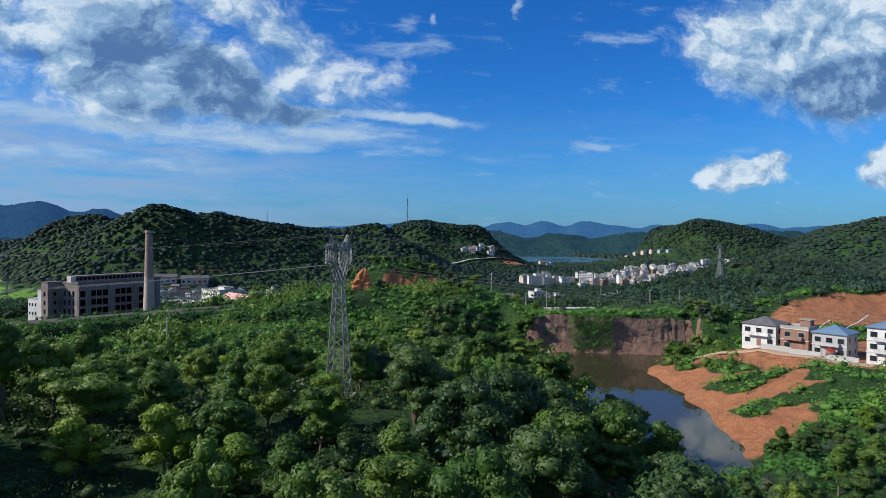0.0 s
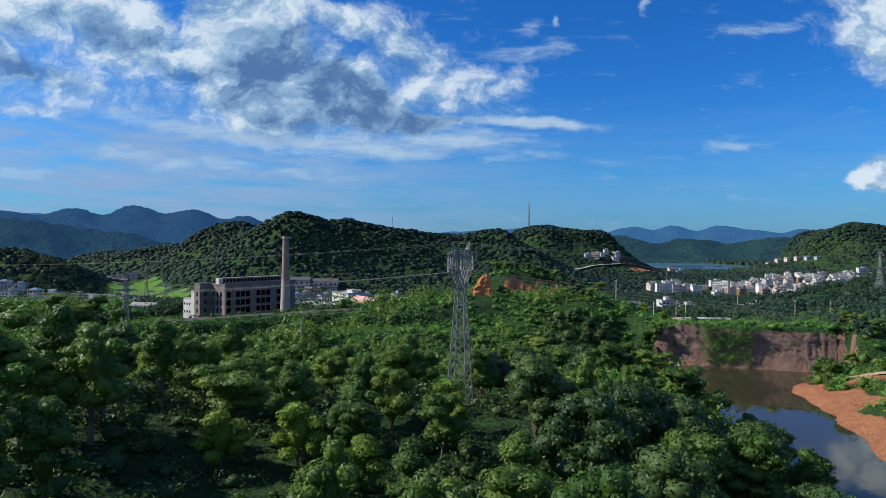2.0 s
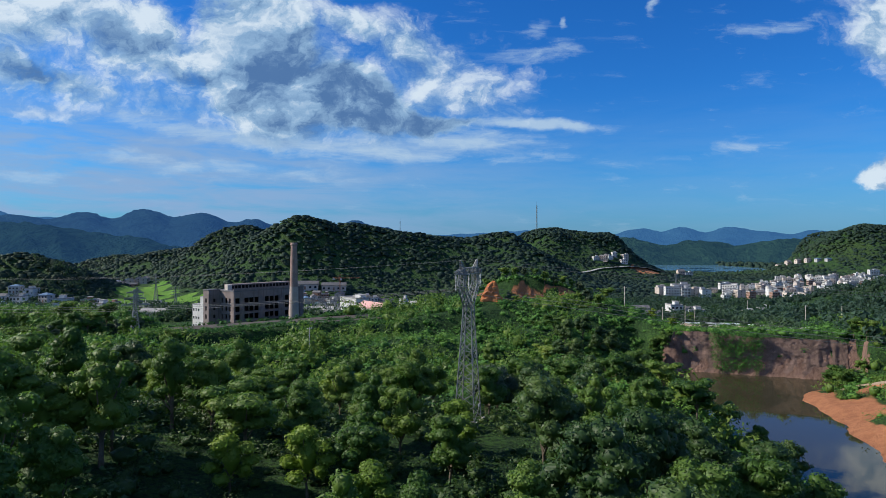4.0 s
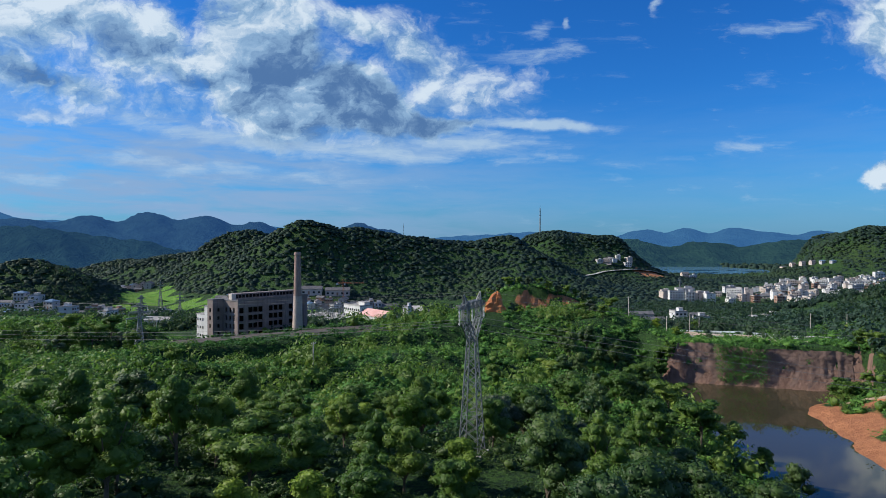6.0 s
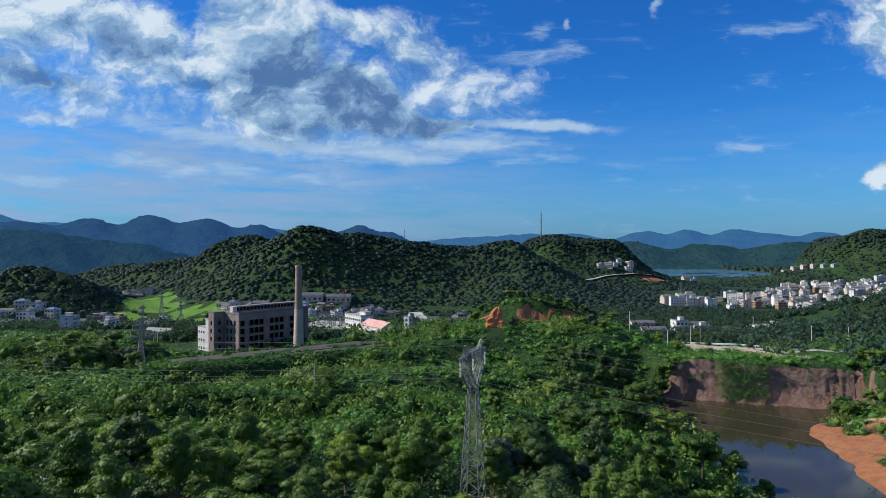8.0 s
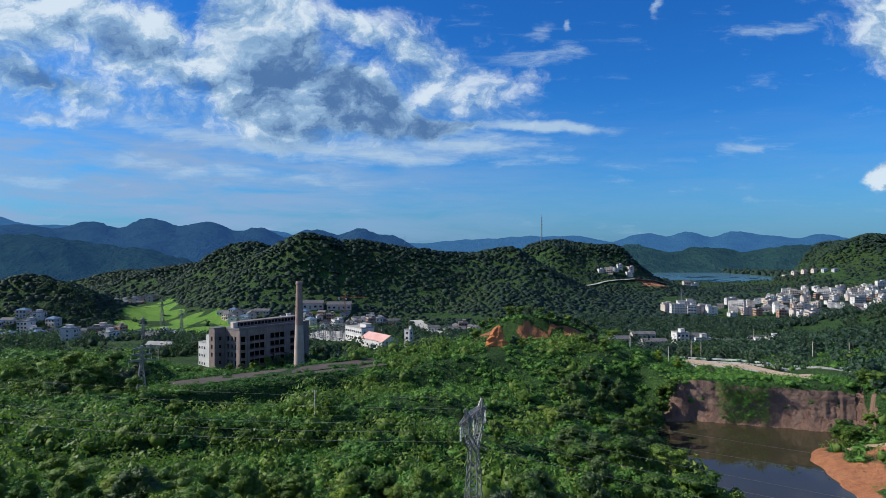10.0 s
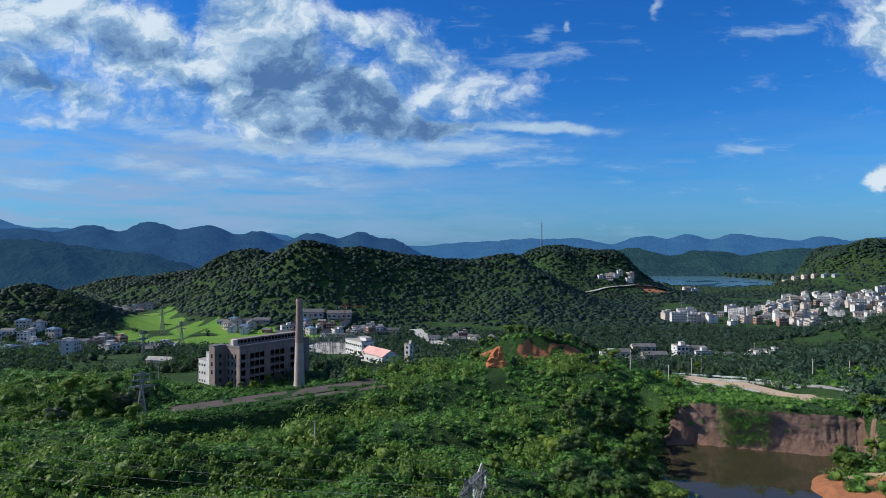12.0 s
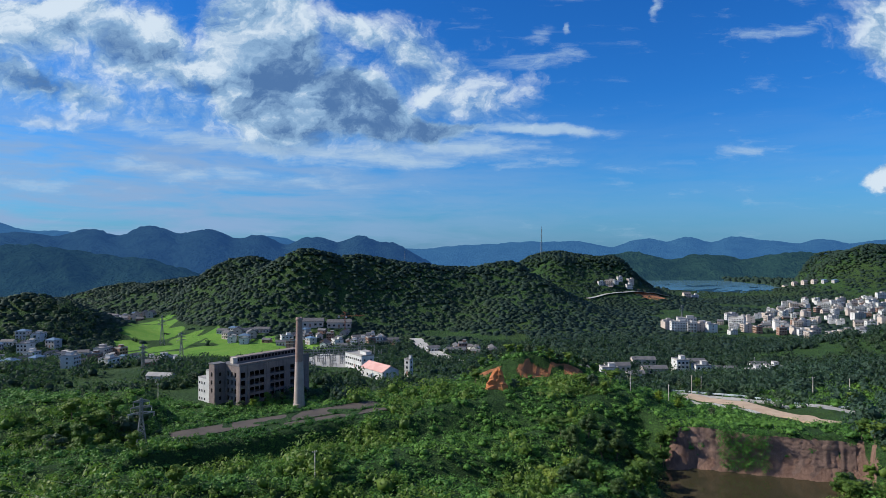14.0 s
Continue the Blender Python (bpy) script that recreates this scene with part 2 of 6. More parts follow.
ROOFDARK = mottled("dark_roof", rgb(0.10, 0.10, 0.11), rgb(0.15, 0.145, 0.15), rgb(0.06, 0.06, 0.06), 1.5, rough=0.7)
ROOFBLUE = mottled("blue_grey_roof_sheet", rgb(0.10, 0.17, 0.26), rgb(0.12, 0.19, 0.28), rgb(0.08, 0.12, 0.18), 1.0, rough=0.5)
ROOFPINK = mottled("faded_pink_roof", rgb(0.48, 0.26, 0.235), rgb(0.54, 0.33, 0.30), rgb(0.36, 0.21, 0.19), 0.8, rough=0.7)
ROOFGREY = mottled("grey_roof_slab", rgb(0.34, 0.33, 0.32), rgb(0.26, 0.25, 0.25), rgb(0.16, 0.16, 0.16), 1.0)
CHIMNEY = mottled("chimney_brick", rgb(0.29, 0.195, 0.170), rgb(0.35, 0.255, 0.23), rgb(0.19, 0.125, 0.11), 1.5, streak=0.5)
STEEL = mottled("galvanised_steel", rgb(0.25, 0.26, 0.26), rgb(0.20, 0.21, 0.21), rgb(0.21, 0.20, 0.19), 2.0, rough=0.5, metal=0.5, relief=0.05)
CABLE = mottled("aluminium_cable", rgb(0.12, 0.125, 0.13), rgb(0.14, 0.14, 0.145), rgb(0.17, 0.17, 0.18), 2.0, rough=0.6, metal=0.2, relief=0.02)
CERAMIC = mottled("ceramic_insulator", rgb(0.55, 0.55, 0.54), rgb(0.48, 0.48, 0.48), rgb(0.40, 0.40, 0.40), 3.0, rough=0.3, relief=0.02)
GLASS = mottled("dark_window_glass", rgb(0.015, 0.020, 0.026), rgb(0.02, 0.026, 0.032), rgb(0.03, 0.03, 0.035), 1.0, rough=0.12, spec=0.5, relief=0.0)
# near-black for inner surfaces: the gloom behind openings is in the colour
INTERIOR_SHADE = mottled("painted_interior_shade", rgb(0.02, 0.018, 0.017), rgb(0.03, 0.027, 0.025), rgb(0.012, 0.012, 0.012), 1.0, spec=0.0)
TARMAC = mottled("old_tarmac", rgb(0.085, 0.070, 0.062), rgb(0.060, 0.052, 0.048), rgb(0.11, 0.10, 0.075), 0.6)
ROADGREY = mottled("pale_concrete_road", rgb(0.42, 0.41, 0.39), rgb(0.35, 0.34, 0.32), rgb(0.25, 0.24, 0.22), 0.6)
SOIL = mottled("red_soil", rgb(0.42, 0.145, 0.055), rgb(0.50, 0.20, 0.09), rgb(0.30, 0.10, 0.04), 1.0, relief=0.6, dist=0.4)
ROCK = mottled("reddish_rock", rgb(0.25, 0.165, 0.135), rgb(0.17, 0.115, 0.095), rgb(0.095, 0.065, 0.055), 1.2, relief=0.8, dist=0.3, streak=0.5)
SHAFT = mottled("sooty_concrete_shaft", rgb(0.40, 0.33, 0.30), rgb(0.33, 0.27, 0.245), rgb(0.22, 0.18, 0.165), 1.0, streak=0.5)
DUST = mottled("dusty_earth", rgb(0.42, 0.32, 0.235), rgb(0.36, 0.265, 0.19), rgb(0.25, 0.18, 0.12), 1.0, relief=0.4)
REDPAINT = mottled("red_paint", rgb(0.45, 0.04, 0.03), rgb(0.38, 0.04, 0.03), rgb(0.3, 0.05, 0.04), 1.0, rough=0.5)
CRANE = mottled("orange_steel", rgb(0.42, 0.15, 0.07), rgb(0.36, 0.14, 0.07), rgb(0.25, 0.12, 0.08), 1.0, rough=0.6, relief=0.05)
GUARD = mottled("pale_rail", rgb(0.55, 0.62, 0.66), rgb(0.48, 0.55, 0.6), rgb(0.4, 0.42, 0.45), 1.0, rough=0.5, relief=0.05)


def water(name, tint, rough):
    m, gr, b, co, o = material(name, rough, 0, 0.5)
    geo = gr.tree.nodes.new("ShaderNodeNewGeometry")
    n = gr.noise(geo.outputs["Position"], 0.04, 3)
    gr.feed(b.inputs["Base Color"], gr.mix(n, tint, tuple(v * 0.6 for v in tint[:3]) + (1,)))
    b.inputs["IOR"].default_value = 1.33
    rip = gr.noise(gr.shift(geo.outputs["Position"], (0, 0, 0), (1, 0.6, 1)), 0.9, 4)
    bump(gr, b, rip, 0.05, 0.05)
    return m


POND = water("pond_water", rgb(0.05, 0.045, 0.025), 0.03)
# lake tint: turbid water with the reflected sky's blue painted in
LAKE = water("lake_water_sky_tint", rgb(0.09, 0.19, 0.26), 0.15)


def terrain_material():
    """Grassy ground with bare red soil, pink rock and paddy green where the ground's own zones say so."""
    m, gr, b, co, o = material("hill_ground", 0.95, 0, 0.15)
    geo = gr.tree.nodes.new("ShaderNodeNewGeometry")
    p = geo.outputs["Position"]
    zone = gr.tree.nodes.new("ShaderNodeAttribute")
    zone.attribute_name = "zone"
    sp = gr.tree.nodes.new("ShaderNodeSeparateColor")
    gr.feed(sp.inputs[0], zone.outputs["Color"])
    big, mid, fine = gr.noise(p, 0.008, 5), gr.noise(p, 0.06, 5, 0.65), gr.noise(p, 0.9, 5, 0.65)
    leafy = gr.noise(p, 1.6, 6, 0.75)
    c = gr.mix(gr.step(leafy, 0.40, 0.62), rgb(0.018, 0.042, 0.018), gr.mix(gr.step(mid, 0.3, 0.7), rgb(0.030, 0.075, 0.020), rgb(0.060, 0.130, 0.028)))
    c = gr.mix(gr.step(fine, 0.5, 0.8, 0, 0.4), c, rgb(0.06, 0.085, 0.025))
    c = gr.mix(gr.step(big, 0.5, 0.7, 0, 0.4), c, rgb(0.045, 0.065, 0.020))
    ragged = gr.math("MULTIPLY", gr.math("SUBTRACT", mid, 0.5), 0.9)
    streak = gr.noise(gr.shift(p, (0, 0, 0), (1, 1, 0.25)), 0.35, 6, 0.7)
    soil = gr.mix(gr.step(streak, 0.35, 0.7), rgb(0.46, 0.20, 0.10), rgb(0.32, 0.13, 0.07))
    soil = gr.mix(gr.step(fine, 0.55, 0.8, 0, 0.5), soil, rgb(0.55, 0.30, 0.16))
    c = gr.mix(gr.step(gr.math("ADD", sp.outputs[0], ragged), 0.40, 0.60), c, soil)
    rockn = gr.noise(gr.shift(p, (0, 0, 0), (1, 1, 0.35)), 0.5, 7, 0.7)
    rock = gr.mix(gr.step(rockn, 0.35, 0.65), rgb(0.26, 0.165, 0.13), rgb(0.17, 0.105, 0.085))
    c = gr.mix(gr.step(gr.math("ADD", sp.outputs[1], gr.math("MULTIPLY", ragged, 0.7)), 0.42, 0.58), c, rock)
    paddy = gr.mix(gr.step(mid, 0.3, 0.7), rgb(0.10, 0.235, 0.035), rgb(0.15, 0.275, 0.045))
    paddy = gr.mix(gr.step(fine, 0.5, 0.8, 0, 0.35), paddy, rgb(0.12, 0.22, 0.03))
    c = gr.mix(gr.step(gr.math("ADD", sp.outputs[2], gr.math("MULTIPLY", ragged, 0.3)), 0.45, 0.55), c, paddy)
    gr.feed(b.inputs["Base Color"], c)
    bump(gr, b, gr.math("ADD", gr.math("MULTIPLY", rockn, 1.2), gr.math("ADD", gr.math("MULTIPLY", mid, 2.0), gr.math("ADD", fine, gr.math("MULTIPLY", leafy, 1.5)))), 0.9, 0.8)
    return m


GROUND = terrain_material()

# ---- building blocks ----


def vnoise(x, y, size, seed=0):
    """Smooth value noise in 0..1 over the plan."""
    table = np.random.default_rng(seed + 100).random((64, 64))
    u, v = np.asarray(x) / size, np.asarray(y) / size
    i, j = np.floor(u).astype(int), np.floor(v).astype(int)
    fu, fv = u - i, v - j
    fu, fv = fu * fu * (3 - 2 * fu), fv * fv * (3 - 2 * fv)
    i0, i1, j0, j1 = i % 64, (i + 1) % 64, j % 64, (j + 1) % 64
    return (table[i0, j0] * (1 - fu) + table[i1, j0] * fu) * (1 - fv) + (table[i0, j1] * (1 - fu) + table[i1, j1] * fu) * fv


def smooth(x, lo, hi):
    t = np.clip((np.asarray(x, float) - lo) / (hi - lo), 0, 1)
    return t * t * (3 - 2 * t)


def inside_distance(x, y, ring):
    """Signed distance to a closed outline on the plan, negative inside."""
    x, y = np.asarray(x, float), np.asarray(y, float)
    best, odd = np.full(x.shape, 1e9), np.zeros(x.shape, bool)
    for (ax, ay), (bx, by) in zip(ring, ring[1:] + ring[:1]):
        t = np.clip(((x - ax) * (bx - ax) + (y - ay) * (by - ay)) / ((bx - ax) ** 2 + (by - ay) ** 2), 0, 1)
        best = np.minimum(best, np.hypot(x - ax - t * (bx - ax), y - ay - t * (by - ay)))
        cross = ((ay > y) != (by > y)) & (x < (bx - ax) * (y - ay) / (by - ay + 1e-12) + ax)
        odd ^= cross
    return np.where(odd, -best, best)


# ---- the lie of the land ----
# x, y, height, half widths, turn in degrees; far ranges stand apart below
HILLS = [(-182, 835, 96, 101, 85, 0), (-60, 890, 85, 103, 90, 0), (50, 930, 66, 85, 90, 0), (-285, 915, 86, 94, 80, 0), (-410, 1000, 58, 120, 85, 0), (-540, 1070, 38, 100, 90, 0),
         (195, 1190, 97, 89, 110, 0), (290, 1195, 77, 92, 110, 0), (110, 930, 60, 80, 130, 20), (75, 800, 26, 60, 80, 0), (45, 309, 27, 42, 26, 4), (-440, 672, 55, 78, 75, 0),
         (690, 640, 88, 120, 140, 0)]
HILLS += [(930, 1300, 112, 176, 130, 0), (1330, 1250, 113, 230, 190, 0), (228, 214, 13.5, 52, 17, -5), (275, 352, 16, 70, 50, 0), (400, 480, 34, 90, 80, 0),
         (-120, 850, 43, 70, 70, 0), (330, 1190, 45, 29, 90, 0), (850, 1420, 82, 105, 90, 0)]
POND_RING = [(86, 234), (95, 236), (118, 228), (146, 219), (139, 209), (122, 205), (113, 194), (107, 164), (96, 130), (87, 108), (75, 110), (67, 140), (65, 175), (73, 200), (78, 222)]
POND_Z, LAKE_Z = -11.5, -28.0


def lake_reach(x, y):
    """Below 1 on the lake."""
    return np.minimum(np.hypot((x - 690) / 185, (y - 1850) / 450), np.hypot((x - 600) / 110, (y - 2250) / 130))


def land(x, y, rough=True):
    x, y = np.asarray(x, float), np.asarray(y, float)
    z = np.interp(y, [-900, 0, 50, 80, 110, 150, 200, 240, 262, 286, 298, 312, 400, 470, 530, 620, 900, 1200, 6000],
                  [8, 13, 13, 13.4, 8, 2, 0.5, 2, 4.8, 4.0, -5, -9, -10, -16, -27, -29, -29, -26, -26])
    z = z + 3.5 * smooth(-x, 15, 45) * smooth(y, 15, 35) * (1 - smooth(y, 60, 100))
    # stepped scrub banks before the old works
    step = np.sin((y - 0.45 * x + 14 * vnoise(x, y, 40, 3)) / 8.0)
    z = z + 2.6 * np.tanh(3 * step) * smooth(y, 125, 165) * (1 - smooth(y, 240, 262)) * (1 - smooth(x, 35, 60))
    z = z - 3.0 * smooth(x, 0, 35) * smooth(y, 140, 170) * (1 - smooth(y, 212, 232))
    z = z + 5.0 * np.exp(-(((x + 92) / 16) ** 2 + ((y - 176) / 14) ** 2))
    z = z + 5.5 * np.exp(-(((x - 40) / 42) ** 2 + ((y - 266) / 20) ** 2))
    # the near spur falls away towards the pond
    z = z - 17.0 * smooth(x + 0.12 * y, 16, 80) * (1 - smooth(y, 95, 135)) * smooth(y, -60, 10)
    # lower ground behind the rock face
    z = z * (1 - smooth(x, 82, 110) * smooth(y, 205, 225)) + smooth(x, 82, 110) * smooth(y, 205, 225) * np.interp(y, [200, 240, 258, 285, 330, 400, 470, 560, 700, 1200, 6000], [2, 3, -1, -4, -7, -13, -17, -22, -25, -26, -26])
    rise = np.zeros_like(z)
    for hx, hy, h, rx, ry, turn in HILLS:
        c, s = math.cos(radians(turn)), math.sin(radians(turn))
        u, v = ((x - hx) * c + (y - hy) * s) / rx, ((y - hy) * c - (x - hx) * s) / ry
        spur = 1 + 0.12 * (vnoise(x, y, 0.6 * rx, int(abs(hx)) % 50) - 0.5) * 2 * (rx > 70)
        rise = rise + (h * np.exp(-(u * u + v * v) * 0.9) * spur) ** 2.1
    z = z + 0.96 * rise ** (1 / 2.1)
    # the knoll's front is dug away
    cut = np.exp(-(((x - 41) / 28) ** 4)) * smooth(y, 264, 272) * (1 - smooth(y + 5 * (vnoise(x, y, 9, 5) - 0.5), 296, 299))
    z = z * (1 - cut) + np.minimum(z, 10.0) * cut
    # yard before the works
    across = (y - (217 + 0.716 * (x + 95))) / 1.23
    yard = smooth(x, -106, -98) * (1 - smooth(x, -26, -18)) * smooth(across, -20, -15) * (1 - smooth(across, 8, 12))
    z = np.where(smooth(x, -140, -115) * (1 - smooth(x, -34, -14)) * (y < 345) > 0, np.maximum(z - 11 * smooth(across, 10, 30) * smooth(x, -140, -115) * (1 - smooth(x, -34, -14)), np.minimum(z, -9.0)), z)
    z = z * (1 - yard) + 5.5 * yard
    # terrace of the new houses, dug into the hill
    plat = (1 - smooth(inside_distance(x, y, [(128, 188), (150, 190), (186, 176), (205, 150), (180, 120), (150, 128), (128, 150)]), -2, 9))
    z = z * (1 - plat) + 0.0 * plat
    # right bank and shoulder
    sh = smooth(x - 0.1 * y, 55, 90) * (1 - smooth(y, 165, 205)) * (1 - plat)
    z = z * (1 - 0.8 * sh) + 0.8 * sh * (0.5 + 3 * smooth(y, 120, 40))
    # the pond's basin, with a sheer far side
    d = inside_distance(x, y, POND_RING)
    d2 = d + 5 * (vnoise(x, y, 12, 8) - 0.5) * smooth(228 - y, 0, 10)
    sheer = smooth(y + 0.15 * (x - 100), 212, 222) * smooth(x, 78, 90)
    width = 34 * (1 - sheer) + 4.0 * sheer
    width = np.where((x < 85) & (y < 215), 22, width)
    bank = smooth(x - 0.1 * y, 70, 82) * (1 - sheer)
    rim = smooth(d2, 0, width) * (1 - bank) + np.clip(d2 / width, 0, 1) ** 0.85 * bank
    z = np.where(d2 > 0, z * rim + (POND_Z - 0.3) * (1 - rim), POND_Z - 0.3 - 2.0 * smooth(-d2, 0, 8))
    gully = vnoise(x * 0.9 + y * 0.45, y * 0.25, 3.2, 77) - 0.5
    z = z + 2.6 * gully * smooth(d, 1, 8) * (1 - smooth(d, 24, 34)) * smooth(x - 0.1 * y, 70, 85) * (1 - smooth(y, 195, 210)) * (1 - plat)
    # the lake's basin
    dl = lake_reach(x, y) + 0.25 * (vnoise(x, y, 120, 21) - 0.5)
    bas = smooth(dl, 0.95, 1.25)
    z = z * bas + (1 - bas) * (LAKE_Z - 7)
    if rough:
        scrubby = smooth(y, 105, 130) * (1 - smooth(y, 300, 330)) * (1 - plat) * (1 - yard) * smooth(d, 14, 30)
        z = z + scrubby * (4.2 * (vnoise(x, y, 19, 41) - 0.5) + 2.4 * (vnoise(x, y, 9, 42) - 0.5))
        z = z + 0.6 * (vnoise(x, y, 5, 31) - 0.5) + 2.5 * (vnoise(x, y, 26, 32) - 0.5) * smooth(y, 300, 420) * (d > 25) * (1 - plat) * (1 - yard)
    return z


def ground_at(x, y):
    return float(land(np.array([x]), np.array([y]))[0])


def grid_lines(lo, a, b, hi, fine):
    mid = list(np.arange(a, b + 0.01, fine))
    up, down, s = [b], [a], fine
    while up[-1] < hi:
        s = min(s * 1.065, 70)
        up.append(up[-1] + s)
    s = fine
    while down[-1] > lo:
        s = min(s * 1.065, 70)
        down.append(down[-1] - s)
    return np.array(down[:0:-1] + mid + up[1:])


def zones(x, y, z):
    """Red soil, rock and paddy on the plan."""
    d = inside_distance(x, y, POND_RING)
    soil = smooth(x - 0.1 * y, 70, 82) * (d < 36) * (d > -6) * smooth(212 - y, 0, 8) * smooth(y - 0.3 * (x - 100), 106, 120) * (1.0 - 0.8 * smooth(d + 16 * (vnoise(x, y, 8, 71) - 0.5), 20 - 15 * smooth(y, 148, 174), 30 - 15 * smooth(y, 148, 174)))
    soil = soil * (1 - 0.9 * smooth(vnoise(x * 0.55 + y * 0.8, 0.22 * (y - x), 7, 72), 0.52, 0.64) * smooth(d, 3, 7))
    scar = np.exp(-(((x - 222) / 56) ** 6 + ((y - 199) / 17) ** 4))
    soil = np.maximum(soil, 1.2 * scar * smooth(z, 1.0, 3.0))
    terrace = (inside_distance(x, y, [(128, 188), (150, 190), (186, 176), (205, 150), (180, 120), (150, 128), (128, 150)]) < 0) * 0.62
    soil = np.maximum(soil, terrace)
    knoll = np.exp(-(((x - 41) / 31) ** 6 + ((y - 297.5) / 4) ** 4)) * (z > 10.3) * (z < 17.5) * (0.50 + 1.1 * (vnoise(x, y, 8, 95) - 0.45))
    soil = np.maximum(soil, knoll * 1.1)
    soil = np.maximum(soil, 0.85 * np.exp(-(((x - 350) / 50) ** 4 + ((y - (1064 + 0.35 * (x - 330))) / 15) ** 4)) * smooth(vnoise(x, y, 18, 97), 0.15, 0.4))
    rock = smooth(y + 0.15 * (x - 100), 212, 224) * (d < 5.5) * (d > -6) * (z < 2.2) * smooth(x, 80, 88)
    fields = (1 - smooth(inside_distance(x, y, [(-406, 825), (-362, 822), (-300, 742), (-205, 692), (-105, 636), (-118, 592), (-195, 560), (-222, 520), (-285, 532), (-325, 620), (-360, 720)]), -4, 4))
    fields = np.maximum(fields, 1 - smooth(inside_distance(x, y, [(186, 372), (226, 360), (222, 346), (190, 356)]), -2, 2))
    bund = np.minimum(np.abs(((y + 0.2 * x) / 21) % 1 - 0.5) * 21, np.abs(((x - 0.25 * y + 6 * np.floor((y + 0.2 * x) / 21 + 0.5)) / 34) % 1 - 0.5) * 34)
    fields = fields * np.where(bund < 1.6, 0.35, 1.0) * np.where(vnoise(x, y, 26, 91) > 0.80, 0.4, 1.0)
    return np.clip(np.stack([soil, rock, fields, np.ones_like(soil)], -1), 0, 1)


def mesh_object(name, verts, faces, mat, smooth_shade=False, parent=None):
    me = bpy.data.meshes.new(name)
    me.from_pydata(verts, [], faces)
    me.materials.append(mat)
    if smooth_shade:
        me.shade_smooth()
    ob = new(name, me)
    if parent is not None:
        ob.parent = parent
    return ob


def soup_object(name, verts, quads, mat):
    """A mesh straight from arrays: verts n x 3, faces m x 3 or m x 4."""
    me = bpy.data.meshes.new(name)
    k = quads.shape[1]
    me.vertices.add(len(verts)), me.loops.add(quads.size), me.polygons.add(len(quads))
    me.vertices.foreach_set("co", np.ascontiguousarray(verts, np.float32).ravel())
    me.loops.foreach_set("vertex_index", np.ascontiguousarray(quads, np.int32).ravel())
    me.polygons.foreach_set("loop_start", np.arange(0, quads.size, k, dtype=np.int32))
    me.update(calc_edges=True)
    me.materials.append(mat)
    return new(name, me)


gx, gy = grid_lines(-4700, -110, 215, 4700, 2.0), grid_lines(-900, 60, 345, 4900, 2.0)
X, Y = np.meshgrid(gx, gy)
Z = land(X, Y)
nx, ny = len(gx), len(gy)
idx = np.arange(nx * ny).reshape(ny, nx)
quads = np.stack([idx[:-1, :-1], idx[:-1, 1:], idx[1:, 1:], idx[1:, :-1]], -1).reshape(-1, 4)
ground = soup_object("ground", np.stack([X, Y, Z], -1).reshape(-1, 3), quads, GROUND)
attr = ground.data.color_attributes.new("zone", "FLOAT_COLOR", "POINT")
attr.data.foreach_set("color", zones(X, Y, Z).astype(np.float32).ravel())
ground.data.shade_smooth()
tagged(ground, "rolling green valley ground with red soil banks and paddies", "ground", kind="structure")


def sheet(name, ring, z, mat):
    ob = mesh_object(name, [(x, y, z) for x, y in ring], [tuple(range(len(ring)))], mat)
    return ob


pond = sheet("water", [(30, 245), (160, 245), (160, 90), (30, 90)][::-1], POND_Z, POND)
tagged(pond, "still brown-green pond water below a rock face", "pond", kind="structure")
lake = sheet("water", [(380, 1330), (1040, 1330), (1100, 2500), (380, 2500)], LAKE_Z, LAKE)
tagged(lake, "wide pale blue lake among far hills", "lake", kind="structure")


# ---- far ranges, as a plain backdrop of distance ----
def range_material(name, tone, haze_glow):
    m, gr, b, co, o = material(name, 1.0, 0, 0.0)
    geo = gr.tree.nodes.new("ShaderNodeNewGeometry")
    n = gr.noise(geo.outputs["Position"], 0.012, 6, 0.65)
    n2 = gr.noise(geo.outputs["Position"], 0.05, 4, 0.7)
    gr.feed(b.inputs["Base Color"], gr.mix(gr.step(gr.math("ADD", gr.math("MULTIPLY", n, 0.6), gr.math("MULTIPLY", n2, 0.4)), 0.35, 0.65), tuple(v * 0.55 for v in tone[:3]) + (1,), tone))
    # steady blue emission stands in for the haze before the range
    b.inputs["Emission Color"].default_value, b.inputs["Emission Strength"].default_value = haze_glow, 1.0
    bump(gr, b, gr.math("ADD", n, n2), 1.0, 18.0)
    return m


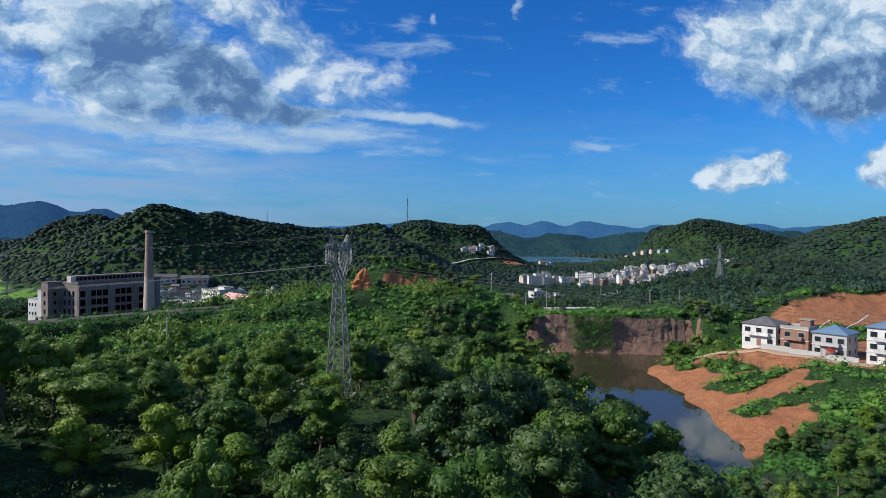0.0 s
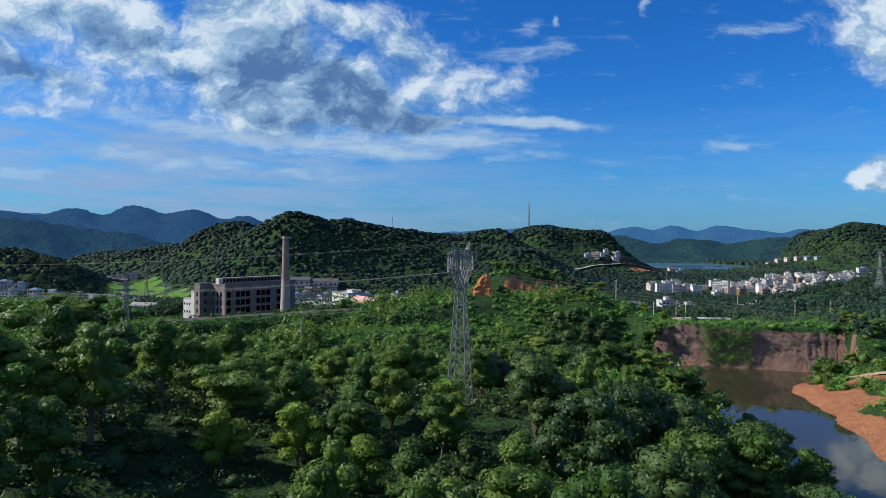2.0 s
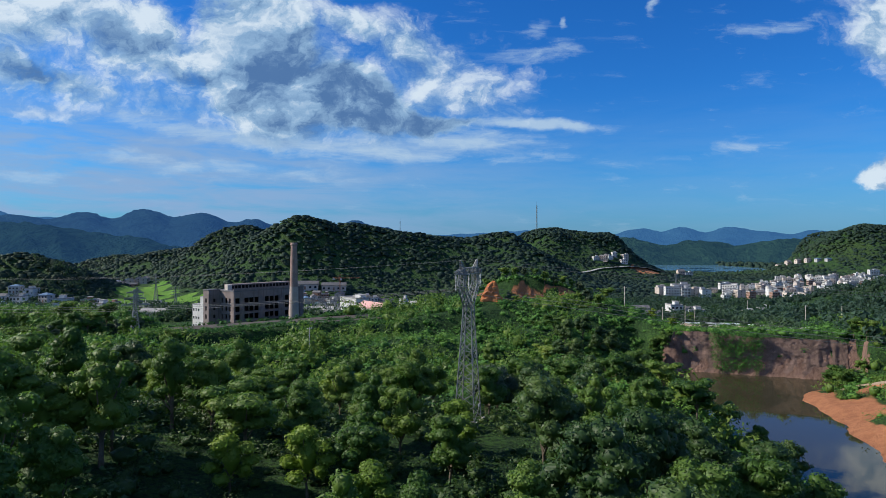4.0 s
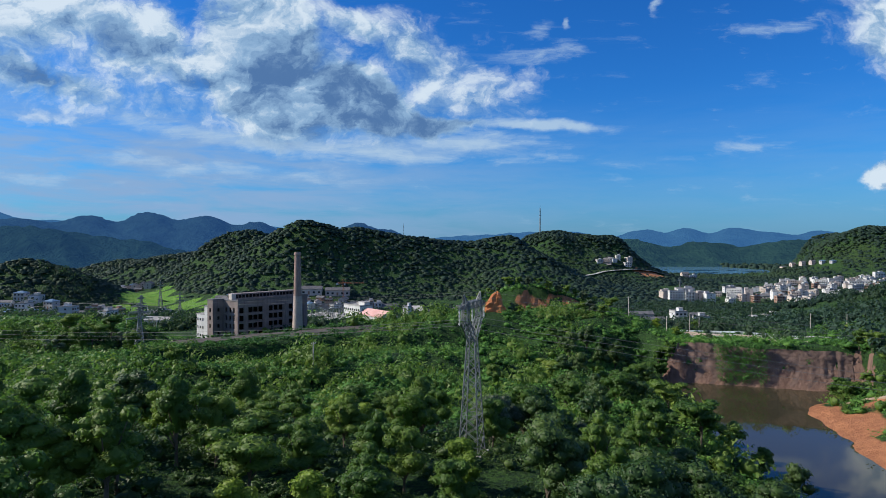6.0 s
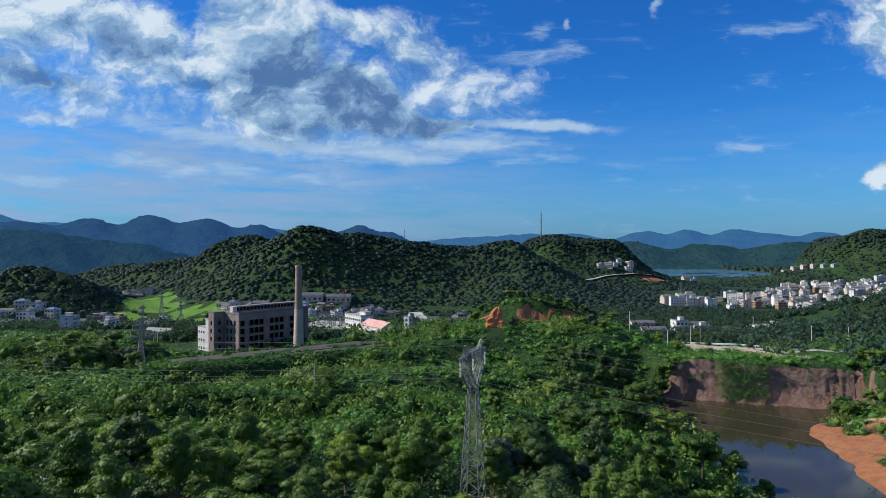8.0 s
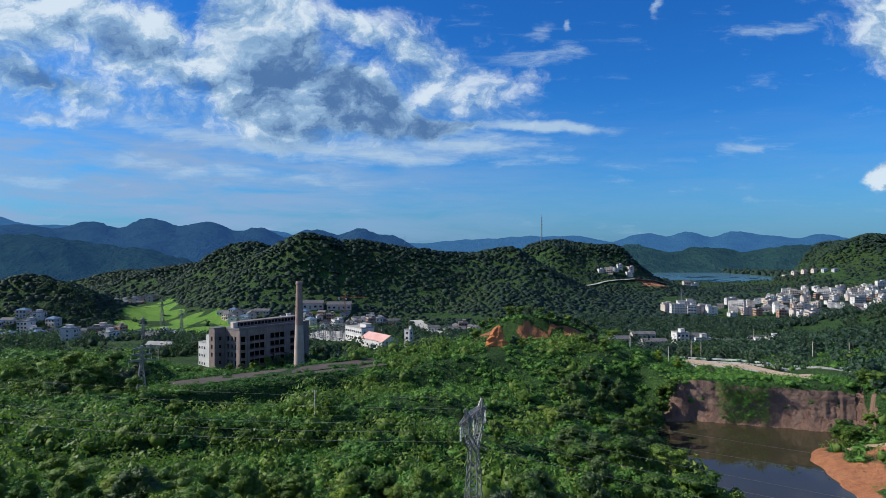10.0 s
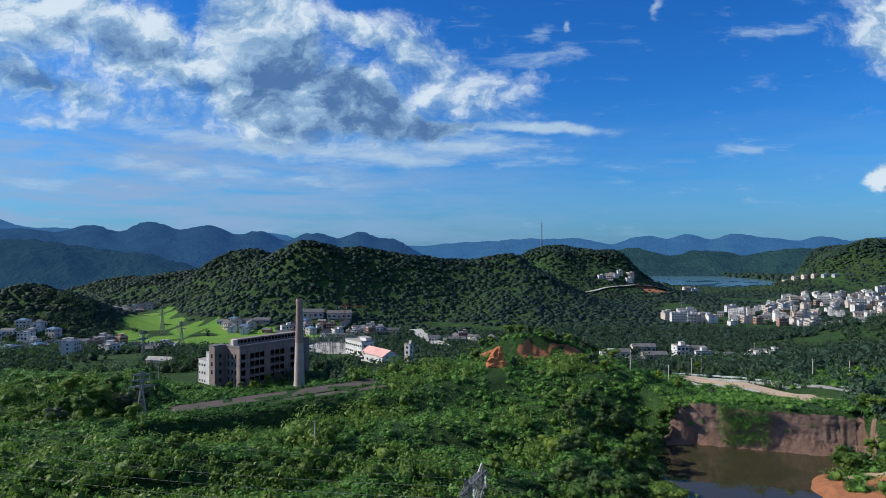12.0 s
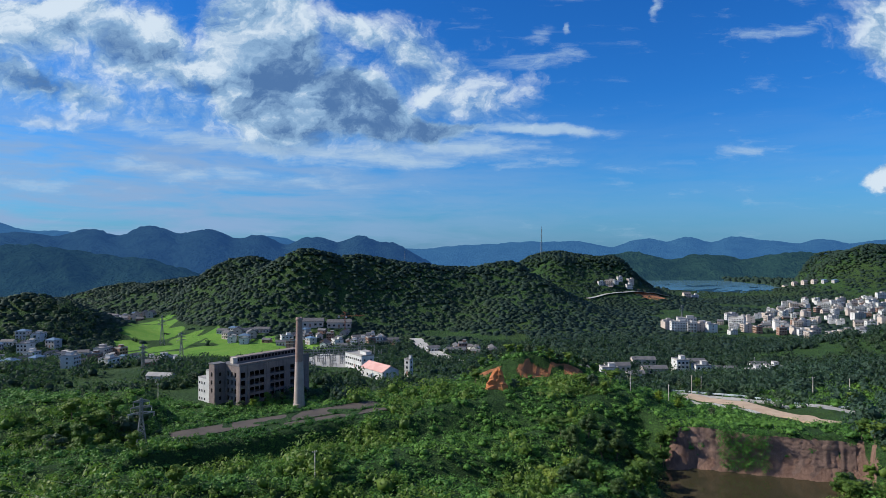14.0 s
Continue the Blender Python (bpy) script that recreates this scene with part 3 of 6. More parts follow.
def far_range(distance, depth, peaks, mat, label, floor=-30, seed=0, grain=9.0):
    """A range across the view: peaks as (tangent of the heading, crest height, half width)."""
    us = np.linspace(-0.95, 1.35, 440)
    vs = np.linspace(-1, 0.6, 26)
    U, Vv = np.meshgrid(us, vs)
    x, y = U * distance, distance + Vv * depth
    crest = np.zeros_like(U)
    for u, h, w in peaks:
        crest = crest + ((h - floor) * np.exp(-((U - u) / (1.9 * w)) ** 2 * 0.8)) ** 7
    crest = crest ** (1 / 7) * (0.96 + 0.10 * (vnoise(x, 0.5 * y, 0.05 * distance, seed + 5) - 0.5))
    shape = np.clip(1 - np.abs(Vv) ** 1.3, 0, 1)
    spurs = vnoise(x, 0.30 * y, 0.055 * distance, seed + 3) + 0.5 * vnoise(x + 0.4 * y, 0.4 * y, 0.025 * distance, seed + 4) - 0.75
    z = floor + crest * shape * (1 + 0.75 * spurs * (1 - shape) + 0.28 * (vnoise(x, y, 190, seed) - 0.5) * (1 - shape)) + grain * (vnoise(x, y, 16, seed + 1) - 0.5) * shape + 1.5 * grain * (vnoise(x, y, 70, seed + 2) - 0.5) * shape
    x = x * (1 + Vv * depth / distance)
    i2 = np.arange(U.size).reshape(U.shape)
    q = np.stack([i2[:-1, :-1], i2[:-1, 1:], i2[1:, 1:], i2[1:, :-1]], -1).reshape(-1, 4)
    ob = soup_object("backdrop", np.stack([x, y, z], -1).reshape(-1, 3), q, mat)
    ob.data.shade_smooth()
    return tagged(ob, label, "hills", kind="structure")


# bluish tone and glow both carry painted haze, differing from range to range
far_range(1560, 330, [(-0.66, 84, 0.11), (-0.82, 84, 0.12), (-0.50, 52, 0.06)], range_material("near_range_hazed_woods", rgb(0.015, 0.036, 0.028), rgb(0.007, 0.026, 0.070)), "dark blue-green wooded range beyond the fields", seed=40)
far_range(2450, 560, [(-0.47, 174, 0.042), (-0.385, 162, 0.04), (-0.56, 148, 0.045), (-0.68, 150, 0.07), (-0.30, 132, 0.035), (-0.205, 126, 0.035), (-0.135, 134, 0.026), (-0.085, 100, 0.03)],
          range_material("mid_range_hazed_woods", rgb(0.016, 0.038, 0.040), rgb(0.011, 0.040, 0.120)), "blue-green wooded range behind the valley", seed=50)
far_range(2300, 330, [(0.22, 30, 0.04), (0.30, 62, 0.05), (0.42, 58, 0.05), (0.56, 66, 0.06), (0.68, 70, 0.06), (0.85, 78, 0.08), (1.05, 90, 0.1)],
          range_material("lakeside_hazed_woods", rgb(0.022, 0.048, 0.026), rgb(0.006, 0.022, 0.050)), "green wooded hills beyond the lake", seed=70)
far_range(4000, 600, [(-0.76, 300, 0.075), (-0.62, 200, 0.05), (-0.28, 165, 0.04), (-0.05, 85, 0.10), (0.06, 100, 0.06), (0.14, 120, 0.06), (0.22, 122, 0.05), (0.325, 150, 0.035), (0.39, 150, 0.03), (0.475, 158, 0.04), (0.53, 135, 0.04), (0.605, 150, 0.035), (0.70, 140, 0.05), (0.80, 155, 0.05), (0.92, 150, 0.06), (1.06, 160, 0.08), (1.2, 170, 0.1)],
          range_material("far_range_hazed_woods", rgb(0.020, 0.050, 0.055), rgb(0.022, 0.080, 0.210)), "hazy blue mountain range on the horizon", seed=60, grain=7.0)


# ---- the sheer rock face at the pond's far end ----
def rock_face():
    line = [(90, 237.8), (93, 237.8), (106, 233.6), (119, 229.2), (133, 224.8), (146, 220.7)]
    P = []
    for (ax, ay), (bx, by) in zip(line, line[1:]):
        k = max(2, int(math.hypot(bx - ax, by - ay) / 0.45))
        P += [(ax + (bx - ax) * i / k, ay + (by - ay) * i / k) for i in range(k)]
    P.append(line[-1])
    P = np.array(P)
    s = np.concatenate([[0], np.cumsum(np.hypot(*np.diff(P, axis=0).T))])
    rows = 36
    t = np.linspace(0, 1, rows)
    S, Tt = np.meshgrid(s, t)
    top = 2.6 + 1.6 * (vnoise(s, 0 * s, 9, 81) - 0.5) - 3.5 * smooth(s, 52, 70)
    z = POND_Z - 1 + (top + 1 - POND_Z)[None, :] * Tt
    out = 1.1 * (vnoise(S, z * 0.15, 6.0, 82) - 0.5) + 0.45 * (vnoise(S, z * 0.3, 1.3, 83) - 0.5) + 0.3 * (vnoise(S, z * 2, 0.7, 84) - 0.5) + 1.6 * (1 - Tt) ** 3 + 0.35 * np.floor(vnoise(S * 0.12, z, 1.6, 85) * 3) / 3
    x = P[:, 0][None, :] - 0.31 * out
    y = P[:, 1][None, :] - 0.95 * out + 1.0 * Tt
    i2 = np.arange(S.size).reshape(S.shape)
    q = np.stack([i2[:-1, :-1], i2[:-1, 1:], i2[1:, 1:], i2[1:, :-1]], -1).reshape(-1, 4)
    ob = soup_object("rock_face", np.stack([x, y, z], -1).reshape(-1, 3), q, ROCK)
    return tagged(ob, "sheer reddish-brown rock face above the pond", "cliff", kind="structure")


rock_face()

# ---- things: helpers ----
KEEP_CLEAR = [[(410, 1230), (640, 1230), (790, 1440), (480, 1440)], [(-112, 312), (-66, 366), (-118, 404), (-164, 346)], [(-96, 340), (-95, 341), (-94, 340)]]
VERGE = [(-98, 208), (-60, 212), (-20, 250), (-22, 262), (-44, 270), (-97, 226)]
KEEP_CLEAR.append(VERGE)
BOXES = {}


def part(name, bm, mat, parent, label=""):
    me = bpy.data.meshes.new(name)
    bm.to_mesh(me)
    bm.free()
    me.materials.append(mat)
    ob = new(name, me)
    ob.parent = parent
    return tagged(ob, label)


def add_box(bm, size, at, turn=0.0, taper=1.0):
    sx, sy, sz = (v / 2 for v in size)
    c, s = math.cos(turn), math.sin(turn)
    vs = []
    for dz in (-1, 1):
        k = taper if dz > 0 else 1.0
        for dx, dy in ((-1, -1), (1, -1), (1, 1), (-1, 1)):
            x, y = dx * sx * k, dy * sy * k
            vs.append(bm.verts.new((at[0] + x * c - y * s, at[1] + x * s + y * c, at[2] + dz * sz)))
    for f in ((3, 2, 1, 0), (4, 5, 6, 7), (0, 1, 5, 4), (1, 2, 6, 5), (2, 3, 7, 6), (3, 0, 4, 7)):
        bm.faces.new([vs[i] for i in f])


def boxes(name, items, mat, parent, label=""):
    bm = bmesh.new()
    for size, at in items:
        add_box(bm, size, at)
    return part(name, bm, mat, parent, label)


def box(name, size, at, mat, parent, label="", turn=0.0, eased=True):
    """A box part on shared mesh data."""
    key = (tuple(round(v, 3) for v in size), mat.name)
    if key not in BOXES:
        bm = bmesh.new()
        add_box(bm, size, (0, 0, 0))
        if eased:
            bmesh.ops.bevel(bm, geom=list(bm.edges), offset=min(size) * 0.06, segments=1, affect="EDGES")
        me = bpy.data.meshes.new(name)
        bm.to_mesh(me)
        bm.free()
        me.materials.append(mat)
        BOXES[key] = me
    ob = new(name, BOXES[key])
    ob.parent = parent
    ob.location, ob.rotation_euler = at, (0, 0, turn)
    return tagged(ob, label)


def beam(bm, p, q, w):
    p, q = Vector(p), Vector(q)
    d = (q - p)
    r = d.to_track_quat("Z", "Y")
    vs = []
    for e in (p, q):
        for dx, dy in ((-1, -1), (1, -1), (1, 1), (-1, 1)):
            vs.append(bm.verts.new(e + r @ Vector((dx * w / 2, dy * w / 2, 0))))
    for f in ((0, 1, 5, 4), (1, 2, 6, 5), (2, 3, 7, 6), (3, 0, 4, 7), (3, 2, 1, 0), (4, 5, 6, 7)):
        bm.faces.new([vs[i] for i in f])


def pierced_wall(bm, length, height, thick, holes, origin, along, z0=0.0):
    """A wall from origin along a unit direction, with openings (from, to, low, high) right through it."""
    xs = sorted({0, length, *[h[0] for h in holes], *[h[1] for h in holes]})
    zs = sorted({0, height, *[h[2] for h in holes], *[h[3] for h in holes]})
    turn = math.atan2(along[1], along[0])
    for a, b2 in zip(xs, xs[1:]):
        run = None
        for c, d in zip(zs, zs[1:]):
            mx, mz = (a + b2) / 2, (c + d) / 2
            hole = any(h[0] < mx < h[1] and h[2] < mz < h[3] for h in holes)
            if not hole:
                run = (run[0], d) if run else (c, d)
            if run and (hole or d == zs[-1]):
                x, z = (a + b2) / 2, (run[0] + run[1]) / 2
                add_box(bm, (b2 - a, thick, run[1] - run[0]), (origin[0] + along[0] * x, origin[1] + along[1] * x, z0 + z), turn)
                run = None


def gable(bm, w, d, rise, at, over=0.4, thick=0.18):
    """A two-pitched roof, its ridge along x."""
    hw, hd = w / 2 + over, d / 2 + over
    x0, y0, z0 = at
    drop = rise * over / (d / 2)
    prof = [(-hd, -drop), (0, rise), (hd, -drop), (hd, -drop + thick), (0, rise + thick * 1.2), (-hd, -drop + thick)]
    L = [bm.verts.new((x0 - hw, y0 + y, z0 + z)) for y, z in prof]
    R = [bm.verts.new((x0 + hw, y0 + y, z0 + z)) for y, z in prof]
    n = len(prof)
    for i in range(n):
        bm.faces.new((L[i], L[(i + 1) % n], R[(i + 1) % n], R[i]))
    bm.faces.new(L[::-1]), bm.faces.new(R)


def hipped(bm, w, d, rise, at, over=0.5, thick=0.2):
    hw, hd, x0, y0, z0 = w / 2 + over, d / 2 + over, *at
    ridge = max(0.2, (w - d) / 2)
    vs = [bm.verts.new((x0 + a, y0 + b2, z0 + c)) for a, b2, c in
          ((-hw, -hd, 0), (hw, -hd, 0), (hw, hd, 0), (-hw, hd, 0), (-hw, -hd, thick), (hw, -hd, thick), (hw, hd, thick), (-hw, hd, thick), (-ridge, 0, rise + thick), (ridge, 0, rise + thick))]
    for f in ((3, 2, 1, 0), (0, 1, 5, 4), (1, 2, 6, 5), (2, 3, 7, 6), (3, 0, 4, 7), (4, 5, 9, 8), (5, 6, 9), (6, 7, 8, 9), (7, 4, 8)):
        bm.faces.new([vs[i] for i in f])


def add_window(parent, x, y, z, w, h, turn, frame_mat=None, name="window", far=False):
    """A window: a frame standing proud of the wall, with its dark pane as a part."""
    if far:
        return box(name, (w, 0.12, h), (x, y, z), GLASS, parent, "", turn, False)
    fr = box(name, (w + 0.24, 0.10, h + 0.24), (x, y, z), frame_mat or WHITEWASH, parent, "", turn)
    c, s = math.cos(turn), math.sin(turn)
    pane = box("pane", (w, 0.06, h), (0, -0.05, 0), GLASS, fr)
    return fr


def block_house(w, d, storeys, wall, roof, kind="flat", bays=3, balcony=True, floor_h=3.2, side_bays=1, frames=None, back=False, far=True):
    """A rendered village house of a few storeys: body, slab bands, roof, door, windows on front and sides, balcony."""
    root = new("house")
    h = storeys * floor_h
    wall_ob = boxes("wall", [((w, d, h + 1.5), (0, 0, h / 2 - 0.75))], wall, root)
    for i in range(1, storeys + 1):
        box("floor_band", (w + 0.3, d + 0.3, 0.22), (0, 0, i * floor_h), CONCRETE_PALE if wall is not WHITEWASH else WHITEWASH, root)
    bm = bmesh.new()
    if kind == "gable":
        gable(bm, w, d, d * 0.27, (0, 0, h + 0.1))
        for sx in (-1, 1):
            gb = bmesh.new()
            a = [gb.verts.new((sx * (w / 2 - 0.02) + t, y, z)) for t in (-0.1, 0.1) for y, z in ((-d / 2, h), (d / 2, h), (0, h + d * 0.27))]
            gb.faces.new((a[0], a[1], a[2])), gb.faces.new((a[5], a[4], a[3]))
            for i in range(3):
                gb.faces.new((a[i], a[i + 3], a[(i + 1) % 3 + 3], a[(i + 1) % 3]))
            bmesh.ops.recalc_face_normals(gb, faces=gb.faces)
            part("gable", gb, wall, root)
    elif kind == "hip":
        hipped(bm, w, d, d * 0.22, (0, 0, h + 0.12))
    else:
        add_box(bm, (w - 0.1, d - 0.1, 0.2), (0, 0, h + 0.15))
        for sx, sy, px, py in ((w + 0.2, 0.2, 0, d / 2), (w + 0.2, 0.2, 0, -d / 2), (0.2, d, w / 2, 0), (0.2, d, -w / 2, 0)):
            add_box(bm, (sx, sy, 0.9), (px, py, h + 0.5))
    bmesh.ops.recalc_face_normals(bm, faces=bm.faces)
    part("roof", bm, roof, root)
    if kind == "flat" and storeys > 1:
        st = boxes("stair_house", [((w * 0.36, d * 0.42, 2.4), (w * 0.22, d * 0.2, h + 1.4))], wall, root)
        part_roof = boxes("canopy", [((w * 0.42, d * 0.5, 0.16), (w * 0.22, d * 0.2, h + 2.7))], roof, root)
    bw = w / bays
    for i in range(storeys):
        zc = i * floor_h + 1.65
        for b2 in range(bays):
            x = -w / 2 + bw * (b2 + 0.5)
            if i == 0 and b2 == bays // 2:
                box("door", (1.3, 0.12, 2.3), (x, -d / 2 - 0.03, 1.15), BRICKRED, root)
            else:
                add_window(root, x, -d / 2 - 0.03, zc, min(1.6, bw * 0.55), 1.4, 0, frames, far=far)
            if back:
                add_window(root, x, d / 2 + 0.03, zc, min(1.6, bw * 0.55), 1.4, math.pi, frames, far=far)
        for b2 in range(side_bays):
            y = -d / 2 + d / side_bays * (b2 + 0.5)
            add_window(root, -w / 2 - 0.03, y, zc, 1.2, 1.3, -math.pi / 2, frames, far=far)
            add_window(root, w / 2 + 0.03, y, zc, 1.2, 1.3, math.pi / 2, frames, far=far)
        if balcony and i > 0:
            boxes("balcony", [((w * 0.62, 1.2, 0.15), (0, -d / 2 - 0.65, i * floor_h + 0.02)), ((w * 0.62, 0.1, 0.9), (0, -d / 2 - 1.2, i * floor_h + 0.5)),
                              ((0.1, 1.1, 0.9), (-w * 0.31, -d / 2 - 0.65, i * floor_h + 0.5)), ((0.1, 1.1, 0.9), (w * 0.31, -d / 2 - 0.65, i * floor_h + 0.5))], wall, root)
    return root


def long_shed(w, d, h, wall, roof, bays):
    """A low old row house with a tiled two-pitched roof."""
    return block_house(w, d, 1, wall, roof, "gable", bays, False, h, 1)


def put(proto, x, y, turn, z=None, sink=0.0, scale=1.0):
    m = pose(x, y, (ground_at(x, y) if z is None else z) - sink, 0, 0, turn)
    ob = copy_thing(proto, Matrix.Identity(4))
    ob.matrix_basis = m @ Matrix.Scale(scale, 4)
    return ob


def clear_round(x, y, r):
    KEEP_CLEAR.append([(x - r, y - r), (x + r, y - r), (x + r, y + r), (x - r, y + r)])


def discard(*protos):
    for p in protos:
        for o in (*p.children_recursive, p):
            bpy.data.objects.remove(o)


# ---- the derelict works with its chimney ----
E1, E2 = Vector((0.622, 0.783)), Vector((-0.783, 0.622))
WORKS = (-104.0, 320.0)
works = new("factory_building")
works.matrix_basis = pose(WORKS[0], WORKS[1], 0, 0, 0, math.degrees(math.atan2(E1.y, E1.x)))
tagged(works, "derelict grey-brown concrete factory with empty window openings", "factory")
Z0, ROWS_Z = -10.5, (6.0, 1.85, -2.3, -6.45)
GROUPS = [2.3, 7.7, 10.7, 13.8, 20.3, 23.4, 26.6, 33.4, 36.5, 39.7]
holes = [(s - 1.32, s + 1.32, z - 1.45 - Z0, z + 1.45 - Z0) for s in GROUPS for z in ROWS_Z]
bm = bmesh.new()
pierced_wall(bm, 45, 22.3, 0.34, holes, (0, 0.17), (1, 0), Z0)
part("front_wall", bm, CONCRETE, works)
bm = bmesh.new()
side = [(s - 0.8, s + 0.8, z - 1.3 - Z0, z + 1.3 - Z0) for s in (3.0, 6.2, 9.6) for z in ROWS_Z]
pierced_wall(bm, 13.0, 21.6, 0.5, side, (0.25, 0.5), (0, 1), Z0)
part("side_wall", bm, CONCRETE, works)
bm = bmesh.new()
pierced_wall(bm, 45, 21.6, 0.5, [(s - 1.15, s + 1.15, z - 1.35 - Z0, z + 1.35 - Z0) for s in GROUPS[1:] for z in ROWS_Z[:2]], (0, 16.2), (1, 0), Z0)
part("back_wall", bm, CONCRETE, works)
boxes("side_wall", [((0.5, 15.4, 21.6), (44.75, 8.2, Z0 + 10.8))], CONCRETE, works)
for z in ROWS_Z:
    boxes("floor_slab", [((44, 15.4, 0.35), (22.5, 8.2, z - 2.1))], CONCRETE, works)
boxes("roof", [((45.4, 16.8, 0.4), (22.5, 8.2, 11.0))], ROOFDARK, works)
boxes("parapet", [((45.3, 0.35, 1.0), (22.5, 0.0, 11.6))], CONCRETE, works)
# inner walls added and coloured near black so the openings look unlit
boxes("partition_wall", [((0.3, 15, 20), (s, 8.2, Z0 + 10)) for s in (5, 17, 30)] + [((43, 0.3, 20), (22.5, 7.2, Z0 + 10))], INTERIOR_SHADE, works)
for s in (0.4, 5.2, 16.9, 30.0, 42.5):
    boxes("pilaster", [((0.7, 0.3, 21.4), (s, -0.15, Z0 + 10.8))], CONCRETE, works)
for z in ROWS_Z:
    boxes("floor_band", [((45, 0.16, 0.35), (22.5, -0.08, z - 1.75))], CONCRETE, works)
# long roof light along the back
boxes("roof_lantern", [((41, 0.3, 0.5), (24, 9.2, 11.5)), ((41, 0.3, 0.4), (24, 9.2, 13.6)), ((41, 5.0, 0.25), (24, 11.5, 13.9)), ((41, 0.3, 2.6), (24, 13.8, 12.4))], CONCRETE, works)
for i in range(19):
    box("mullion", (0.35, 0.3, 1.8), (4.2 + i * 2.2, 9.2, 12.6), CONCRETE, works)
# added dark sheet as the shade behind the roof light's openings
boxes("lantern_backing", [((40, 0.2, 2.2), (24, 10.2, 12.5))], INTERIOR_SHADE, works)
boxes("roof_hut", [((2.6, 2.6, 2.9), (3.2, 9.6, 12.6))], CONCRETE_PALE, works)
# stair tower and annexe on the far side of the gable
bm = bmesh.new()
th = [(2.6, 4.0, z - 0.9 - Z0, z + 0.9 - Z0) for z in ROWS_Z]
pierced_wall(bm, 6.4, 21.8, 0.35, th, (-6.4, 12.5), (1, 0), Z0)
pierced_wall(bm, 4.6, 21.8, 0.35, [(1.5, 2.9, z - 1.1 - Z0, z + 1.1 - Z0) for z in ROWS_Z[:3]], (-6.23, 12.7), (0, 1), Z0)
pierced_wall(bm, 6.4, 21.8, 0.35, [], (-6.4, 17.2), (1, 0), Z0)
part("stair_tower", bm, CONCRETE, works)
boxes("tower_roof", [((6.9, 5.4, 0.4), (-3.2, 14.9, 11.5))], ROOFDARK, works)
# added dark block fills the tower's openings with painted shade
boxes("tower_lining", [((5.4, 3.4, 20), (-3.0, 15.1, Z0 + 10.2))], INTERIOR_SHADE, works)
annexe = new("annexe")
annexe.matrix_basis = works.matrix_basis.copy()
tagged(annexe, "white rendered annexe with small square windows beside the works", "building")
boxes("wall", [((7.4, 2.8, 18.2), (-2.7, 18.8, Z0 + 9.1)), ((7.0, 7.4, 13.8), (-2.9, 23.9, Z0 + 6.9))], WHITEWASH, annexe)
boxes("roof", [((7.7, 3.0, 0.3), (-2.7, 18.8, Z0 + 18.3)), ((7.3, 7.7, 0.3), (-2.9, 24.0, Z0 + 13.9))], ROOFGREY, annexe)
for z in ROWS_Z[1:]:
    for y in (21.6, 24.0, 26.3):
        add_window(annexe, -6.43, y, z - 1.2, 0.9, 1.3, -math.pi / 2)

chimney = new("chimney")
chimney.matrix_basis = pose(-73.2, 319, -10)
tagged(chimney, "tall tapered brick factory chimney with pale lower shaft", "chimney")


def lathe(bm, profile, seg=28):
    rings = [[bm.verts.new((r * math.cos(2 * math.pi * j / seg), r * math.sin(2 * math.pi * j / seg), z)) for j in range(seg)] for r, z in profile]
    for a, b2 in zip(rings, rings[1:]):
        for j in range(seg):
            bm.faces.new((a[j], a[(j + 1) % seg], b2[(j + 1) % seg], b2[j]))


bm = bmesh.new()
lathe(bm, [(3.0, 0), (3.0, 2.5), (2.75, 2.6)] + [(2.75 - 0.028 * i, 2.6 + i * 0.82) for i in range(1, 27)])
part("lower_shaft", bm, SHAFT, chimney, "grey-pink sooty concrete lower shaft")
bm = bmesh.new()
lathe(bm, [(2.03 - 0.021 * i, 23.9 + i * 0.9) for i in range(0, 24)])
part("upper_shaft", bm, CHIMNEY, chimney, "dark red brick upper shaft")
bm = bmesh.new()
lathe(bm, [(1.56, 44.6), (1.78, 44.8), (1.78, 45.6), (1.62, 45.8), (1.62, 46.2), (1.2, 46.2), (1.2, 43)])
part("rim", bm, CHIMNEY, chimney)
bm = bmesh.new()
for i in range(50):
    add_box(bm, (0.5, 0.05, 0.05), (0, -(2.8 - 0.026 * i) - 0.15, 3 + i * 0.82))
tagged(part("ladder", bm, STEEL, chimney), kind="stuff")

# ---- pylons and cables ----
def lattice(bm, base_w, top_w, z0, z1, panels, face, w):
    """The bracing of one face of a tapered square tower."""
    c = [(-1, -1), (1, -1), (1, 1), (-1, 1)]
    a, b2 = c[face], c[(face + 1) % 4]
    for i in range(panels):
        t0, t1 = i / panels, (i + 1) / panels
        t0, t1 = t0 ** 0.85, t1 ** 0.85
        w0, w1 = (base_w + (top_w - base_w) * t) / 2 if False else 0, 0
        w0, w1 = (base_w * (1 - t0) + top_w * t0) / 2, (base_w * (1 - t1) + top_w * t1) / 2
        h0, h1 = z0 + (z1 - z0) * t0, z0 + (z1 - z0) * t1
        p0, p1 = (a[0] * w0, a[1] * w0, h0), (b2[0] * w0, b2[1] * w0, h0)
        q0, q1 = (a[0] * w1, a[1] * w1, h1), (b2[0] * w1, b2[1] * w1, h1)
        beam(bm, p0, q1, w), beam(bm, p1, q0, w)
        if i % 3 == 0:
            beam(bm, p0, p1, w)


